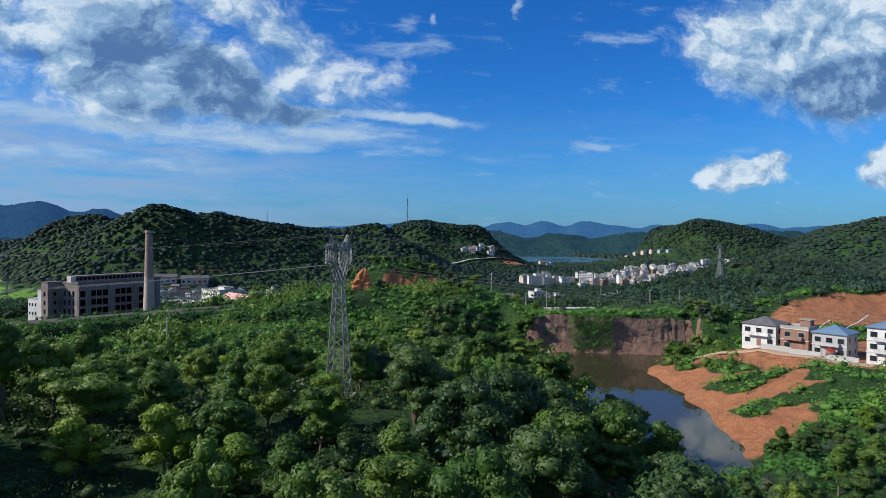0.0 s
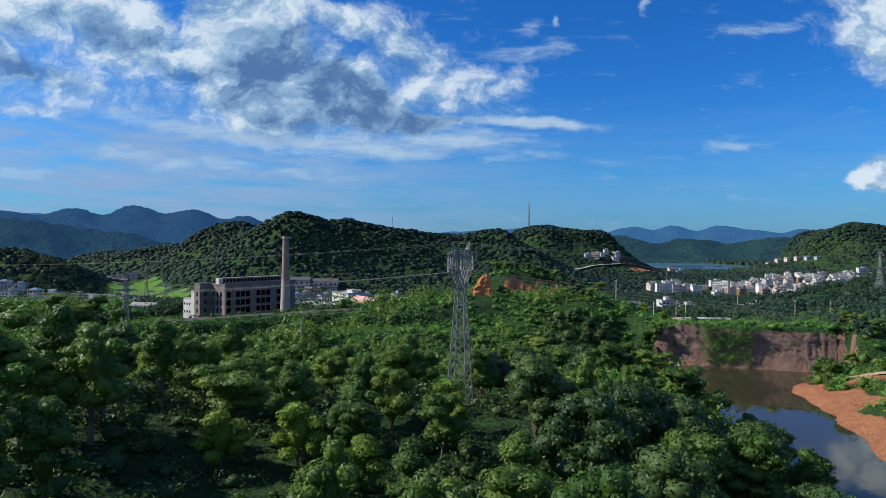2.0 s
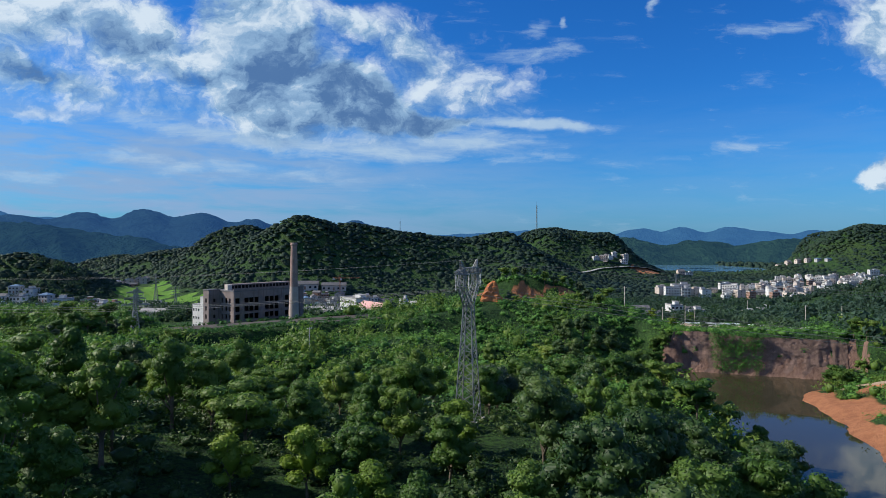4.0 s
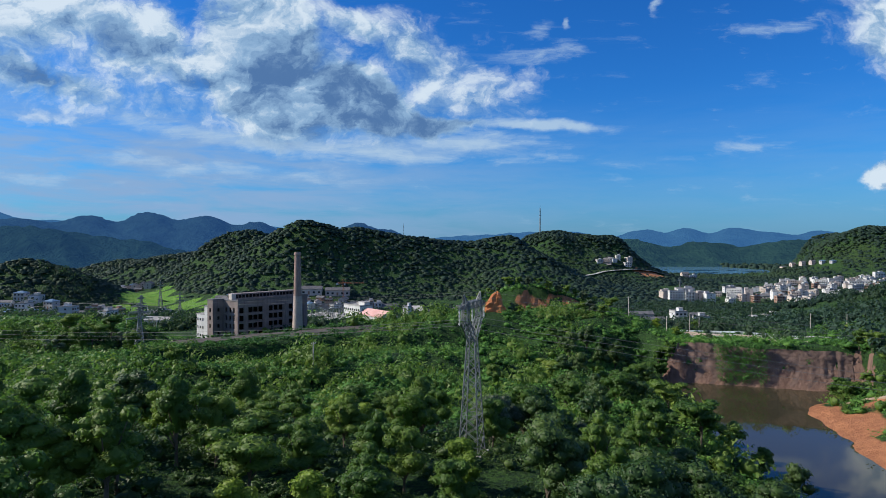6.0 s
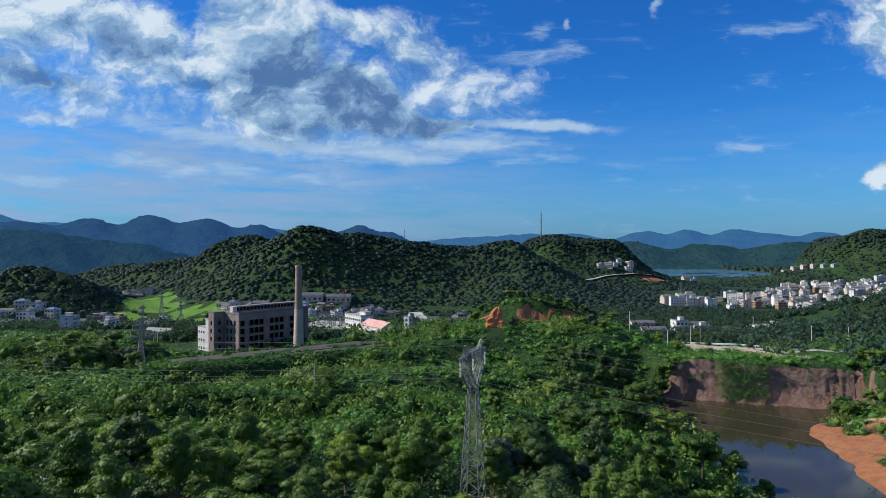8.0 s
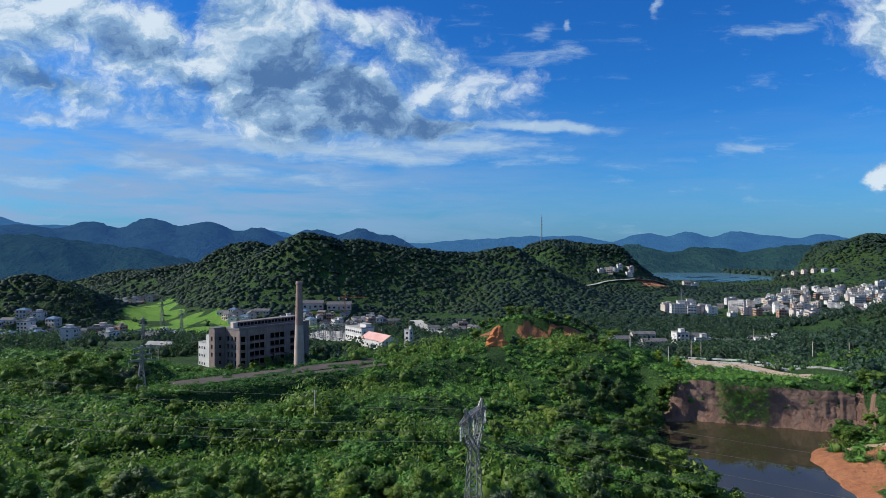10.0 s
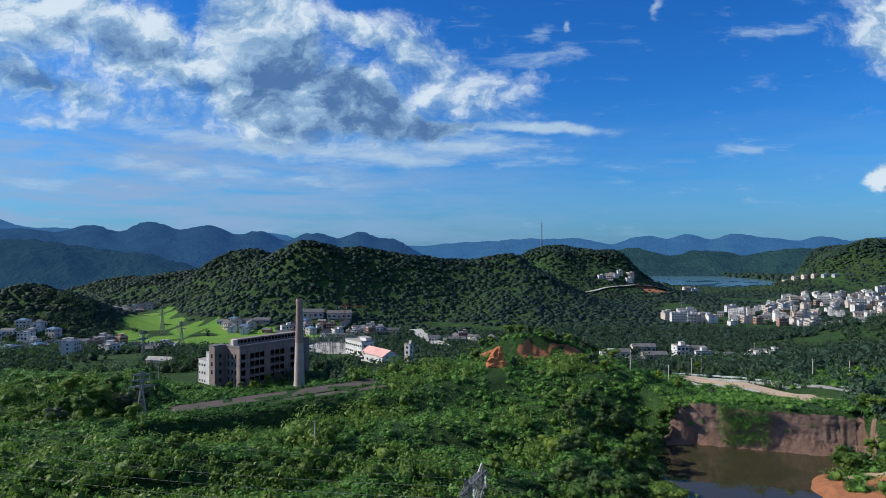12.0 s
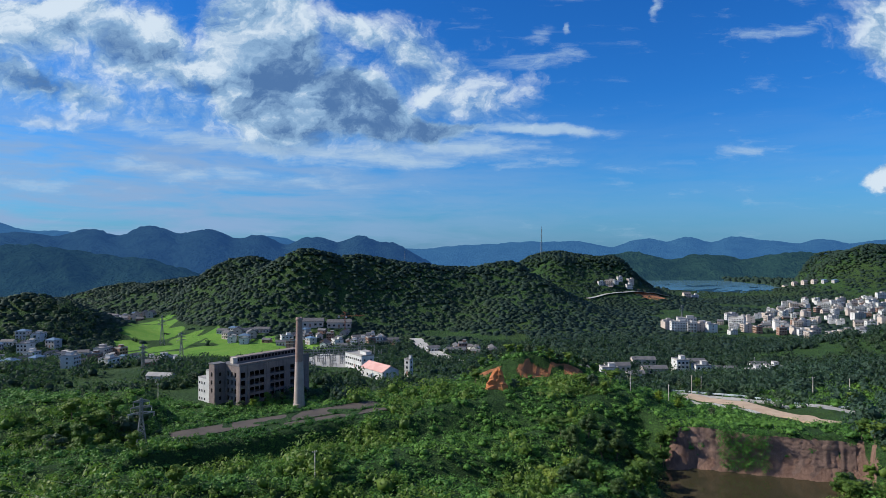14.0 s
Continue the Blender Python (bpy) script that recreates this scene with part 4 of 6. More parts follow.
def truss(bm, a, b2, wa, wb, n, w, chord, up=(0, 0, 1)):
    """A four-chord lattice arm from a to b2."""
    a, b2 = Vector(a), Vector(b2)
    r = (b2 - a).to_track_quat("Z", "Y")
    corner = [Vector((-1, -1, 0)), Vector((1, -1, 0)), Vector((1, 1, 0)), Vector((-1, 1, 0))]
    at = lambda k, t: a.lerp(b2, t) + r @ (corner[k % 4] * (wa * (1 - t) + wb * t) / 2)
    for k in range(4):
        beam(bm, at(k, 0), at(k, 1), chord)
        for i in range(n):
            beam(bm, at(k + i % 2, i / n), at(k + (i + 1) % 2, (i + 1) / n), w)
            beam(bm, at(k, i / n), at(k + 1, i / n), w)


def insulator(length, parent, at):
    bm = bmesh.new()
    prof = [(0.04, 0)]
    step = 0.16 if length > 1.85 else 0.3
    n = int(length / step)
    for i in range(n):
        z = -0.1 - i * step
        prof += [(0.04, z), (0.15, z - 0.03), (0.15, z - 0.06), (0.04, z - 0.09)]
    prof.append((0.04, -length))
    lathe(bm, prof, 8 if length > 1.85 else 5)
    ob = part("insulator", bm, CERAMIC, parent, "pale grey ceramic insulator string")
    ob.location = at
    return ob


def cat_head_pylon(x, y, z, turn):
    """A window-headed lattice tower: four legs, braced faces, forked head, beam, peaks and hanging insulators. Its arms lie along its x."""
    root = new("pylon")
    root.matrix_basis = pose(x, y, z, 0, 0, turn)
    waist, base, neck = 14.4, 2.7, 1.0
    for sx in (-1, 1):
        for sy in (-1, 1):
            bm = bmesh.new()
            beam(bm, (sx * base / 2, sy * base / 2, -1), (sx * neck / 2, sy * neck / 2, waist), 0.12)
            part("leg", bm, STEEL, root)
            boxes("footing", [((0.7, 0.7, 0.8), (sx * base / 2, sy * base / 2, -0.4))], CONCRETE_PALE, root)
    for f in range(4):
        bm = bmesh.new()
        lattice(bm, base, neck, 0, waist, 11, f, 0.075)
        bars = len(bm.verts) // 8
        bm.verts.ensure_lookup_table()
        ends = [(sum((v.co for v in bm.verts[8 * i:8 * i + 4]), Vector()) / 4, sum((v.co for v in bm.verts[8 * i + 4:8 * i + 8]), Vector()) / 4) for i in range(bars)]
        bm.free()
        for p, q in ends:
            one = bmesh.new()
            beam(one, p, q, 0.06)
            part("brace", one, STEEL, root)
    for s in (-1, 1):
        bm = bmesh.new()
        truss(bm, (s * 0.3, 0, waist), (s * 2.5, 0, waist + 2.4), 0.85, 0.75, 4, 0.07, 0.11)
        truss(bm, (s * 2.5, 0, waist + 2.4), (s * 2.2, 0, waist + 4.4), 0.75, 0.7, 4, 0.07, 0.11)
        part("head_column", bm, STEEL, root)
        bm = bmesh.new()
        truss(bm, (s * 2.2, 0, waist + 4.2), (s * 4.6, 0, waist + 4.1), 0.7, 0.25, 4, 0.07, 0.10)
        part("arm", bm, STEEL, root)
        bm = bmesh.new()
        truss(bm, (s * 2.3, 0, waist + 4.3), (s * 3.0, 0, waist + 5.6), 0.6, 0.1, 3, 0.06, 0.09)
        tagged(part("peak", bm, STEEL, root), kind="stuff")
    bm = bmesh.new()
    truss(bm, (-2.4, 0, waist + 4.25), (2.4, 0, waist + 4.25), 0.75, 0.75, 7, 0.07, 0.11)
    part("beam", bm, STEEL, root)
    for xx in (-4.4, 0, 4.4):
        insulator(1.9, root, (xx, 0, waist + 3.9))
    boxes("sign_plate", [((0.5, 0.05, 0.4), (0.6, -base / 2 + 0.1, 1.6))], WHITEWASH, root, "small white warning plate")
    return root, waist


PYLON, ARM_TURN = (3.9, 79.0), 66.8
pylon, waist = cat_head_pylon(PYLON[0], PYLON[1], 14.2, ARM_TURN)
tagged(pylon, "galvanised lattice power pylon with forked head among trees", "pylon", "pylons of the valley")
AX = Vector((math.cos(radians(ARM_TURN)), math.sin(radians(ARM_TURN)), 0))
LINE = Vector((0.93, -0.37, 0)).normalized()


def cable(name, a, b2, sag, r=0.03, parent=None, n=36):
    """A sagging cable as a thin six-sided tube."""
    pts = []
    for i in range(n + 1):
        t = i / n
        p = Vector(a).lerp(Vector(b2), t)
        p.z -= 4 * sag * t * (1 - t)
        pts.append(tuple(p))
    vs, fs = limb(pts, [r] * (n + 1), 5)
    return mesh_object(name, vs, fs, CABLE, True, parent)


def limb(points, radii, seg=6):
    vs, fs = [], []
    for i, (p, r) in enumerate(zip(points, radii)):
        d = Vector(points[min(i + 1, len(points) - 1)]) - Vector(points[max(i - 1, 0)])
        q = d.to_track_quat("Z", "Y")
        for j in range(seg):
            a = 2 * math.pi * j / seg
            vs.append(tuple(Vector(p) + q @ Vector((r * math.cos(a), r * math.sin(a), 0))))
        if i:
            for j in range(seg):
                a, b2 = (i - 1) * seg + j, (i - 1) * seg + (j + 1) % seg
                fs.append((a, b2, b2 + seg, a + seg))
    return vs, fs


top = Vector((PYLON[0], PYLON[1], 14.2))
for off, dz in ((-4.4, waist + 2.0), (0, waist + 2.0), (4.4, waist + 2.0), (-3.0, waist + 5.6), (3.0, waist + 5.6)):
    p = top + AX * off + Vector((0, 0, dz))
    for end, sag in ((p + LINE * 240 + Vector((0, 0, 4)), 8.0 if dz < waist + 5 else 6.0), (p - LINE * 260 + Vector((0, 0, 2)), 8.0 if dz < waist + 5 else 6.0)):
        w = cable("power_cable", p, end, sag, 0.020 if dz < waist + 5 else 0.013)
        tagged(w, "grey aluminium power cable sagging from the pylon", "cable", "power cables of the line")


def arm_pylon(x, y, height, base, arms, turn, label, z=None):
    """A narrow lattice tower with pointed cross-arms."""
    root = new("pylon")
    root.matrix_basis = pose(x, y, ground_at(x, y) if z is None else z, 0, 0, turn)
    th = max(0.14, height * 0.006)
    wst, neck = height * 0.62, base * 0.26
    for sx in (-1, 1):
        for sy in (-1, 1):
            bm = bmesh.new()
            beam(bm, (sx * base / 2, sy * base / 2, -1), (sx * neck / 2, sy * neck / 2, wst), th * 1.6)
            beam(bm, (sx * neck / 2, sy * neck / 2, wst), (sx * neck / 3, sy * neck / 3, height), th * 1.4)
            part("leg", bm, STEEL, root)
    for f in range(4):
        bm = bmesh.new()
        lattice(bm, base, neck, 0, wst, 7, f, th)
        lattice(bm, neck, neck * 0.66, wst, height, 7, f, th)
        tagged(part("bracing", bm, STEEL, root), kind="stuff")
    for zz, reach in arms:
        for s in (-1, 1):
            bm = bmesh.new()
            truss(bm, (s * neck * 0.4, 0, height * zz), (s * reach, 0, height * zz - 0.2), neck * 0.8, 0.2, 4, th * 0.9, th)
            part("arm", bm, STEEL, root)
            insulator(max(1.6, height * 0.05), root, (s * reach * 0.95, 0, height * zz - 0.2))
    return tagged(root, label, "pylon", "pylons of the valley")


THREE = [(0.70, 4.2), (0.82, 3.4), (0.94, 2.6)]
arm_pylon(252, 346, 25, 5.0, [(0.66, 4.5), (0.98, 4.0)], 30, "galvanised lattice pylon on the wooded rise")
arm_pylon(-211, 441, 32, 5.5, THREE, 40, "grey lattice pylon beside the green fields", z=-28)
arm_pylon(-103, 214, 17, 3.6, THREE, 30, "small grey lattice pylon in the scrub")
arm_pylon(-237, 568, 24, 4.0, THREE, 40, "grey lattice pylon standing in the paddies")
arm_pylon(-289, 645, 30, 4.5, THREE, 40, "tall grey lattice pylon at the field edge")
arm_pylon(305, 800, 24, 4.0, THREE, 10, "grey lattice pylon before the town")
mast = new("mast")
mast.matrix_basis = pose(186, 1184, ground_at(186, 1184) + 4)
tagged(mast, "slender grey radio mast on the wooded hilltop", "mast")
bm = bmesh.new()
truss(bm, (0, 0, -6), (0, 0, 44), 2.6, 1.0, 22, 0.22, 0.35)
part("lattice_shaft", bm, STEEL, mast)
for zz in (30, 38):
    boxes("platform", [((3.2, 3.2, 0.4), (0, 0, zz))], STEEL, mast)
boxes("antenna", [((0.25, 0.25, 6), (0, 0, 47))], STEEL, mast)
mast2 = copy_thing(mast, pose(-55, 905, ground_at(-55, 905) + 2) @ Matrix.Scale(0.42, 4))
tagged(mast2, "short grey mast on the ridge")

# ---- new houses on the terrace ----
def villa(w, d, storeys, wall, roof, kind, bays, label, at, turn):
    root = block_house(w, d, storeys, wall, roof, kind, bays, True, 3.3, 2, GREYWASH, far=False)
    root.matrix_basis = pose(at[0], at[1], 0.1, 0, 0, turn)
    clear_round(at[0], at[1], 9)
    return tagged(root, label, "house", "new houses on the terrace")


villa(10.5, 9.5, 2, WHITEWASH, ROOFDARK, "hip", 3, "white two-storey house with a dark hipped roof", (146, 177), -62)
villa(8, 7.5, 2, BRICKRED, ROOFGREY, "flat", 2, "unfinished brick house with a flat slab roof", (149.5, 166.5), -62)
villa(9.0, 9.5, 2, GREYWASH, ROOFBLUE, "hip", 3, "grey rendered house with a blue hipped roof", (152.5, 156), -62)
villa(10, 10, 3, WHITEWASH, ROOFBLUE, "hip", 3, "white three-storey house with a blue-grey hipped roof", (158, 142), -62)
for i, (x, y, tn) in enumerate([(141.5, 167, 28), (144, 158, 28), (147.5, 148.5, 28)]):
    wl = new("yard_wall")
    wl.matrix_basis = pose(x, y, 0.0, 0, 0, tn + 90)
    boxes("panel", [((8.5, 0.25, 1.4), (0, 0, 0.6))], GREYWASH, wl)
    boxes("coping", [((8.7, 0.4, 0.15), (0, 0, 1.37))], CONCRETE_PALE, wl)
    tagged(wl, "low grey rendered yard wall before the new houses", "wall", "yard walls")
awning = new("awning")
awning.matrix_basis = pose(145.8, 151.5, 0.1, 0, 0, 28)
bm = bmesh.new()
gable(bm, 3.2, 2.6, 0.7, (0, 0, 2.3), 0.2, 0.06)
part("cloth", bm, REDPAINT, awning, "bright red cloth top")
for sx in (-1.5, 1.5):
    for sy in (-1.2, 1.2):
        boxes("pole", [((0.07, 0.07, 2.4), (sx, sy, 1.1))], STEEL, awning)
tagged(awning, "small red cloth awning on four poles in a yard", "awning")
# ---- yard, roads, poles ----
def strip(name, pts, width, mat, lift=0.12, n=8, label="", level=None):
    """A road laid along a line on the ground, with thickness."""
    P = []
    for (ax, ay), (bx, by) in zip(pts, pts[1:]):
        for i in range(n):
            P.append((ax + (bx - ax) * i / n, ay + (by - ay) * i / n))
    P.append(pts[-1])
    vs, fs = [], []
    for i, p in enumerate(P):
        a, b2 = P[max(i - 1, 0)], P[min(i + 1, len(P) - 1)]
        d = Vector((b2[0] - a[0], b2[1] - a[1])).normalized()
        s = Vector((-d.y, d.x)) * width / 2
        side = [(p[0] + s.x, p[1] + s.y), (p[0] - s.x, p[1] - s.y)]
        zz = max(ground_at(*q) for q in (*side, p)) + lift if level is None else level
        for q in side:
            vs.append((q[0], q[1], zz))
        for q in side:
            vs.append((q[0], q[1], zz - 0.6))
        if i:
            k = 4 * (i - 1)
            fs += [(k, k + 1, k + 5, k + 4), (k + 2, k, k + 4, k + 6), (k + 1, k + 3, k + 7, k + 5)]
    KEEP_CLEAR.append([(v[0], v[1]) for v in vs[0::4]] + [(v[0], v[1]) for v in vs[1::4]][::-1])
    return tagged(mesh_object(name, vs, fs, mat), label, "road", kind="structure")


strip("yard", [(-95, 219), (-62, 242), (-28, 267)], 10, TARMAC, 0.05, 8, "cracked old tarmac yard before the works", 5.6)
strip("yard", [(-66, 228), (-46, 242.3), (-24, 258)], 5.0, TARMAC, 0.05, 6, "overgrown strip of old tarmac beside the yard", 5.57)
YARDS = KEEP_CLEAR[-2:]
road = strip("road", [(122, 342), (150, 318), (172, 299), (196, 278), (214, 264)], 7, ROADGREY, 0.2, 8, "pale concrete road above the pond")
strip("road", [(127, 328), (143, 302), (153, 276), (160, 248)], 11, DUST, 0.1, 8, "bare dusty earth track beside the road")
strip("road", [(117, 324), (129, 300), (138, 274)], 3, ROADGREY, 0.15, 8, "narrow pale lane below the road")
strip("road", [(124, 196), (134, 184), (139, 170), (143, 155), (150, 140)], 4, DUST, 0.06, 8, "dusty lane before the new houses")
strip("road", [(-30, 690), (-14, 620), (6, 560), (22, 520)], 14, ROADGREY, 0.3, 8, "broad pale concrete road between the hills")
strip("road", [(236, 1030), (264, 1048), (302, 1064), (350, 1082), (400, 1112)], 10, ROADGREY, 0.6, 6, "pale new road cut along the hillside")
for x0, x1 in ((168, 180), (176, 196), (188, 214)):
    strip("drain_channel", [(x0, 193), ((x0 + x1) / 2, 198), (x1, 203)], 0.5, CONCRETE_PALE, 0.05, 6, "pale concrete drain channel down the red slope")
rail = new("guard_rail")
tagged(rail, "pale blue-grey guard rail along the road edge", "guard rail")
RAILPTS = [(125, 345.5), (153, 321.5), (175, 302.5), (199, 281.5), (217, 267)]
for (ax, ay), (bx, by) in zip(RAILPTS, RAILPTS[1:]):
    za, zb = ground_at(ax, ay) + 1.3, ground_at(bx, by) + 1.3
    bm = bmesh.new()
    beam(bm, (ax, ay, za), (bx, by, zb), 0.34)
    beam(bm, (ax, ay, za - 0.5), (bx, by, zb - 0.5), 0.22)
    part("rail", bm, GUARD, rail)
    for i in range(8):
        t = i / 8
        box("post", (0.16, 0.16, 2.2), (ax + (bx - ax) * t, ay + (by - ay) * t, za + (zb - za) * t - 0.9), GUARD, rail)


def utility_pole(x, y, h, label, lamp=False):
    root = new("utility_pole")
    root.matrix_basis = pose(x, y, ground_at(x, y), 0, 0, random.uniform(0, 180))
    bm = bmesh.new()
    lathe(bm, [(0.2, -1), (0.13, h), (0.0, h + 0.05)], 8)
    part("shaft", bm, CONCRETE_PALE, root)
    boxes("crossbar", [((1.6, 0.12, 0.12), (0, 0, h - 0.5))], STEEL, root)
    for s in (-0.7, 0, 0.7):
        boxes("insulator", [((0.12, 0.12, 0.3), (s, 0, h - 0.3))], CERAMIC, root)
    if lamp:
        boxes("lamp_head", [((0.9, 0.3, 0.16), (0.7, 0, h))], WHITEWASH, root)
    return tagged(root, label, "utility pole", "utility poles of the valley")


for x, y, h in [(81, 271, 9), (132, 333, 11), (206, 415, 13), (-38, 186, 8), (108, 300, 8), (145, 352, 8), (190, 322, 9), (205, 316, 9), (-150, 330, 9)]:
    utility_pole(x, y, h, "pale concrete utility pole with a crossbar")

# ---- low white hall and pink-roofed shed beyond the works ----
hall = block_house(22, 10, 2, WHITEWASH, ROOFGREY, "flat", 8, False, 4.2, 2)
hall.matrix_basis = pose(-58, 436, -10.5, 0, 0, -52)
tagged(hall, "long white two-storey hall with a flat grey roof", "building")
shed = block_house(25, 12, 1, WHITEWASH, ROOFPINK, "gable", 5, False, 5.0, 2)
shed.matrix_basis = pose(-40, 396, -9.5, 0, 0, -52)
tagged(shed, "white walled shed with a faded pink pitched roof", "shed")
tower = block_house(4, 4, 3, WHITEWASH, ROOFGREY, "flat", 1, False, 3.2, 1)
tower.matrix_basis = pose(-22, 402, -9.5, 0, 0, -30)
tagged(tower, "narrow white three-storey stair block", "building")
for x, y in ((-58, 436), (-40, 396), (-22, 402)):
    clear_round(x, y, 13)
low = long_shed(16, 6, 4.0, CREAM, ROOFGREY, 5)
low.matrix_basis = pose(-172, 382, ground_at(-172, 382), 0, 0, -10)
tagged(low, "long ruined cream outbuilding with dark openings", "building")
clear_round(-172, 382, 9)

# tower crane on the building site at the village edge
crane = new("tower_crane")
crane.matrix_basis = pose(-108, 690, ground_at(-108, 690), 0, 0, 12)
bm = bmesh.new()
truss(bm, (0, 0, -1), (0, 0, 26), 1.4, 1.4, 14, 0.12, 0.20)
part("mast", bm, CRANE, crane)
bm = bmesh.new()
truss(bm, (-7, 0, 21.5), (22, 0, 21.5), 1.1, 0.8, 16, 0.11, 0.18)
part("jib", bm, CRANE, crane)
boxes("counterweight", [((2.2, 1.4, 2.4), (-6.5, 0, 20.6))], GREYWASH, crane, "grey concrete counterweight")
boxes("cab", [((1.6, 1.4, 2.0), (1.4, -0.9, 20.0))], WHITEWASH, crane)
for tip in (-6, 14):
    bm = bmesh.new()
    beam(bm, (0, 0, 25.8), (tip, 0, 22.0), 0.10)
    part("tie_bar", bm, CRANE, crane)
tagged(crane, "orange lattice tower crane over a village building site", "crane")

# substation: portal frames and bus posts
def portal(w, h):
    root = new("gantry")
    for s in (-1, 1):
        bm = bmesh.new()
        truss(bm, (s * w / 2, 0, -0.5), (s * w / 2, 0, h), 0.7, 0.4, 7, 0.10, 0.14)
        part("post", bm, STEEL, root)
    bm = bmesh.new()
    truss(bm, (-w / 2, 0, h - 0.3), (w / 2, 0, h - 0.3), 0.5, 0.5, 9, 0.10, 0.14)
    part("beam", bm, STEEL, root)
    for s in (-0.3, 0, 0.3):
        insulator(1.4, root, (s * w, 0, h - 0.5))
    return root


proto = portal(11, 9.5)
tagged(proto, "grey steel substation gantry with hanging insulators", "gantry", "substation gantries")
for i in range(4):
    for j in range(4):
        x, y = -112 + 12 * i + 5 * j, 452 + 15 * j + 3 * i
        put(proto, x, y, 15, -16)
discard(proto)
KEEP_CLEAR.append([(-122, 440), (-62, 452), (-46, 520), (-106, 516)])
sub = strip("yard", [(-100, 448), (-76, 512)], 52, ROADGREY, 0.05, 3, "gravelled pale substation yard", -16.0)


def breaker():
    root = new("switchgear")
    for s in (-1.2, 0, 1.2):
        boxes("stand", [((0.3, 0.3, 2.4), (s, 0, 1.2))], CONCRETE_PALE, root)
        ob = insulator(1.8, root, (s, 0, 4.2))
    boxes("beam", [((3.2, 0.3, 0.25), (0, 0, 2.5))], STEEL, root)
    return tagged(root, "grey switchgear stands with ceramic insulators", "switchgear", "substation switchgear")


proto = breaker()
for i in range(6):
    for j in range(5):
        put(proto, -112 + 8 * i + 5 * j, 456 + 13 * j + 2 * i, 15, -16)
discard(proto)

# ---- villages and town ----
PROTOS = [block_house(9, 10, 3, WHITEWASH, ROOFGREY, "flat", 3), block_house(11, 9, 2, WHITEWASH, ROOFGREY, "flat", 3), block_house(8, 10, 4, WHITEWASH, ROOFGREY, "flat", 2),
          block_house(14, 10, 3, CREAM, ROOFGREY, "flat", 4), block_house(10, 9, 2, CREAM, ROOFDARK, "gable", 3), block_house(9, 9, 3, BRICKRED, ROOFGREY, "flat", 3, False),
          block_house(20, 10, 4, WHITEWASH, ROOFGREY, "flat", 6, True), block_house(10, 8, 2, GREYWASH, ROOFBLUE, "hip", 3, False)]
OLD = [long_shed(12, 6.5, 3.6, WHITEWASH, ROOFDARK, 4), long_shed(18, 7, 3.8, CREAM, ROOFDARK, 5), long_shed(9, 6, 3.4, BRICKRED, ROOFDARK, 3)]
NAMES = ["white rendered three-storey house with balconies", "white two-storey village house with a flat roof", "narrow white four-storey town house", "cream tiled three-storey block with balconies",
         "cream two-storey house with a dark pitched roof", "bare red brick three-storey house", "long white four-storey apartment block", "grey house with a blue hipped sheet roof"]
OLDNAMES = ["old white one-storey row house with dark tiles", "long cream one-storey house with dark tiles", "old brick cottage with a dark tiled roof"]
for p, n in zip(PROTOS, NAMES):
    tagged(p, n, "house", "houses of the valley")
for p, n in zip(OLD, OLDNAMES):
    tagged(p, n, "house", "old houses of the valley")
hr = random.Random(4)
spots_used = []


def settle(count, ring, kinds, gap, turn, spread=14, olds=0.0, size=1.0):
    """Houses packed inside an outline."""
    xs, ys = [p[0] for p in ring], [p[1] for p in ring]
    made, tries = 0, 0
    while made < count and tries < count * 60:
        tries += 1
        x, y = hr.uniform(min(xs), max(xs)), hr.uniform(min(ys), max(ys))
        if float(inside_distance(np.array([x]), np.array([y]), ring)[0]) > 0:
            continue
        if any((a - x) ** 2 + (b2 - y) ** 2 < gap * gap for a, b2 in spots_used):
            continue
        spots_used.append((x, y))
        tn = turn + hr.gauss(0, spread) + hr.choice([0, 0, 90, -90])
        if hr.random() < olds:
            put(hr.choice(OLD), x, y, tn, sink=0.3)
        else:
            put(PROTOS[hr.choice(kinds)], x, y, tn, sink=0.4, scale=size * hr.uniform(0.85, 1.08))
        clear_round(x, y, 7)
        made += 1


# the town before the lake
settle(150, [(318, 690), (405, 640), (455, 650), (560, 740), (740, 980), (800, 1130), (660, 1150), (480, 940), (365, 840)], [0, 0, 1, 1, 3, 3, 5, 6, 1, 0, 4], 11.0, -10, 12, 0.14, 0.86)
settle(11, [(262, 720), (312, 716), (315, 750), (265, 752)], [3, 3, 0, 6], 13, 0, 6)
# houses along the lane beyond the pond
LANE = [(112, 424, 1, 0), (128, 418, 11, 0), (146, 434, 12, 5), (165, 436, 0, 4), (178, 432, 1, 0), (194, 432, 12, -4), (207, 416, 1, -5), (217, 412, 0, -5), (184, 462, 12, 0), (150, 470, 12, 0), (246, 412, 12, 0),
        (262, 408, 1, 0), (276, 404, 11, 0), (290, 398, 1, 0), (226, 450, 11, 0), (232, 396, 13, 30), (100, 440, 13, 0), (124, 446, 12, 0), (308, 420, 0, 0)]
for x, y, k, tn in LANE:
    put(OLD[k - 11] if k > 10 else PROTOS[k], x, y, tn, z=-15.0, scale=0.95)
    clear_round(x, y, 8)
    spots_used.append((x, y))
# village at the foot of the wooded hill
settle(38, [(-245, 668), (-170, 636), (-95, 632), (-45, 640), (-60, 690), (-180, 704), (-245, 704)], [1, 1, 4, 5, 7, 1], 11, 0, 18, 0.5)
put(OLD[1], -150, 712, 4, scale=1.6)
put(OLD[1], -118, 714, 4, scale=1.5)
settle(9, [(-20, 610), (30, 590), (60, 610), (20, 640)], [1, 4, 5], 12, 10, 20, 0.7)
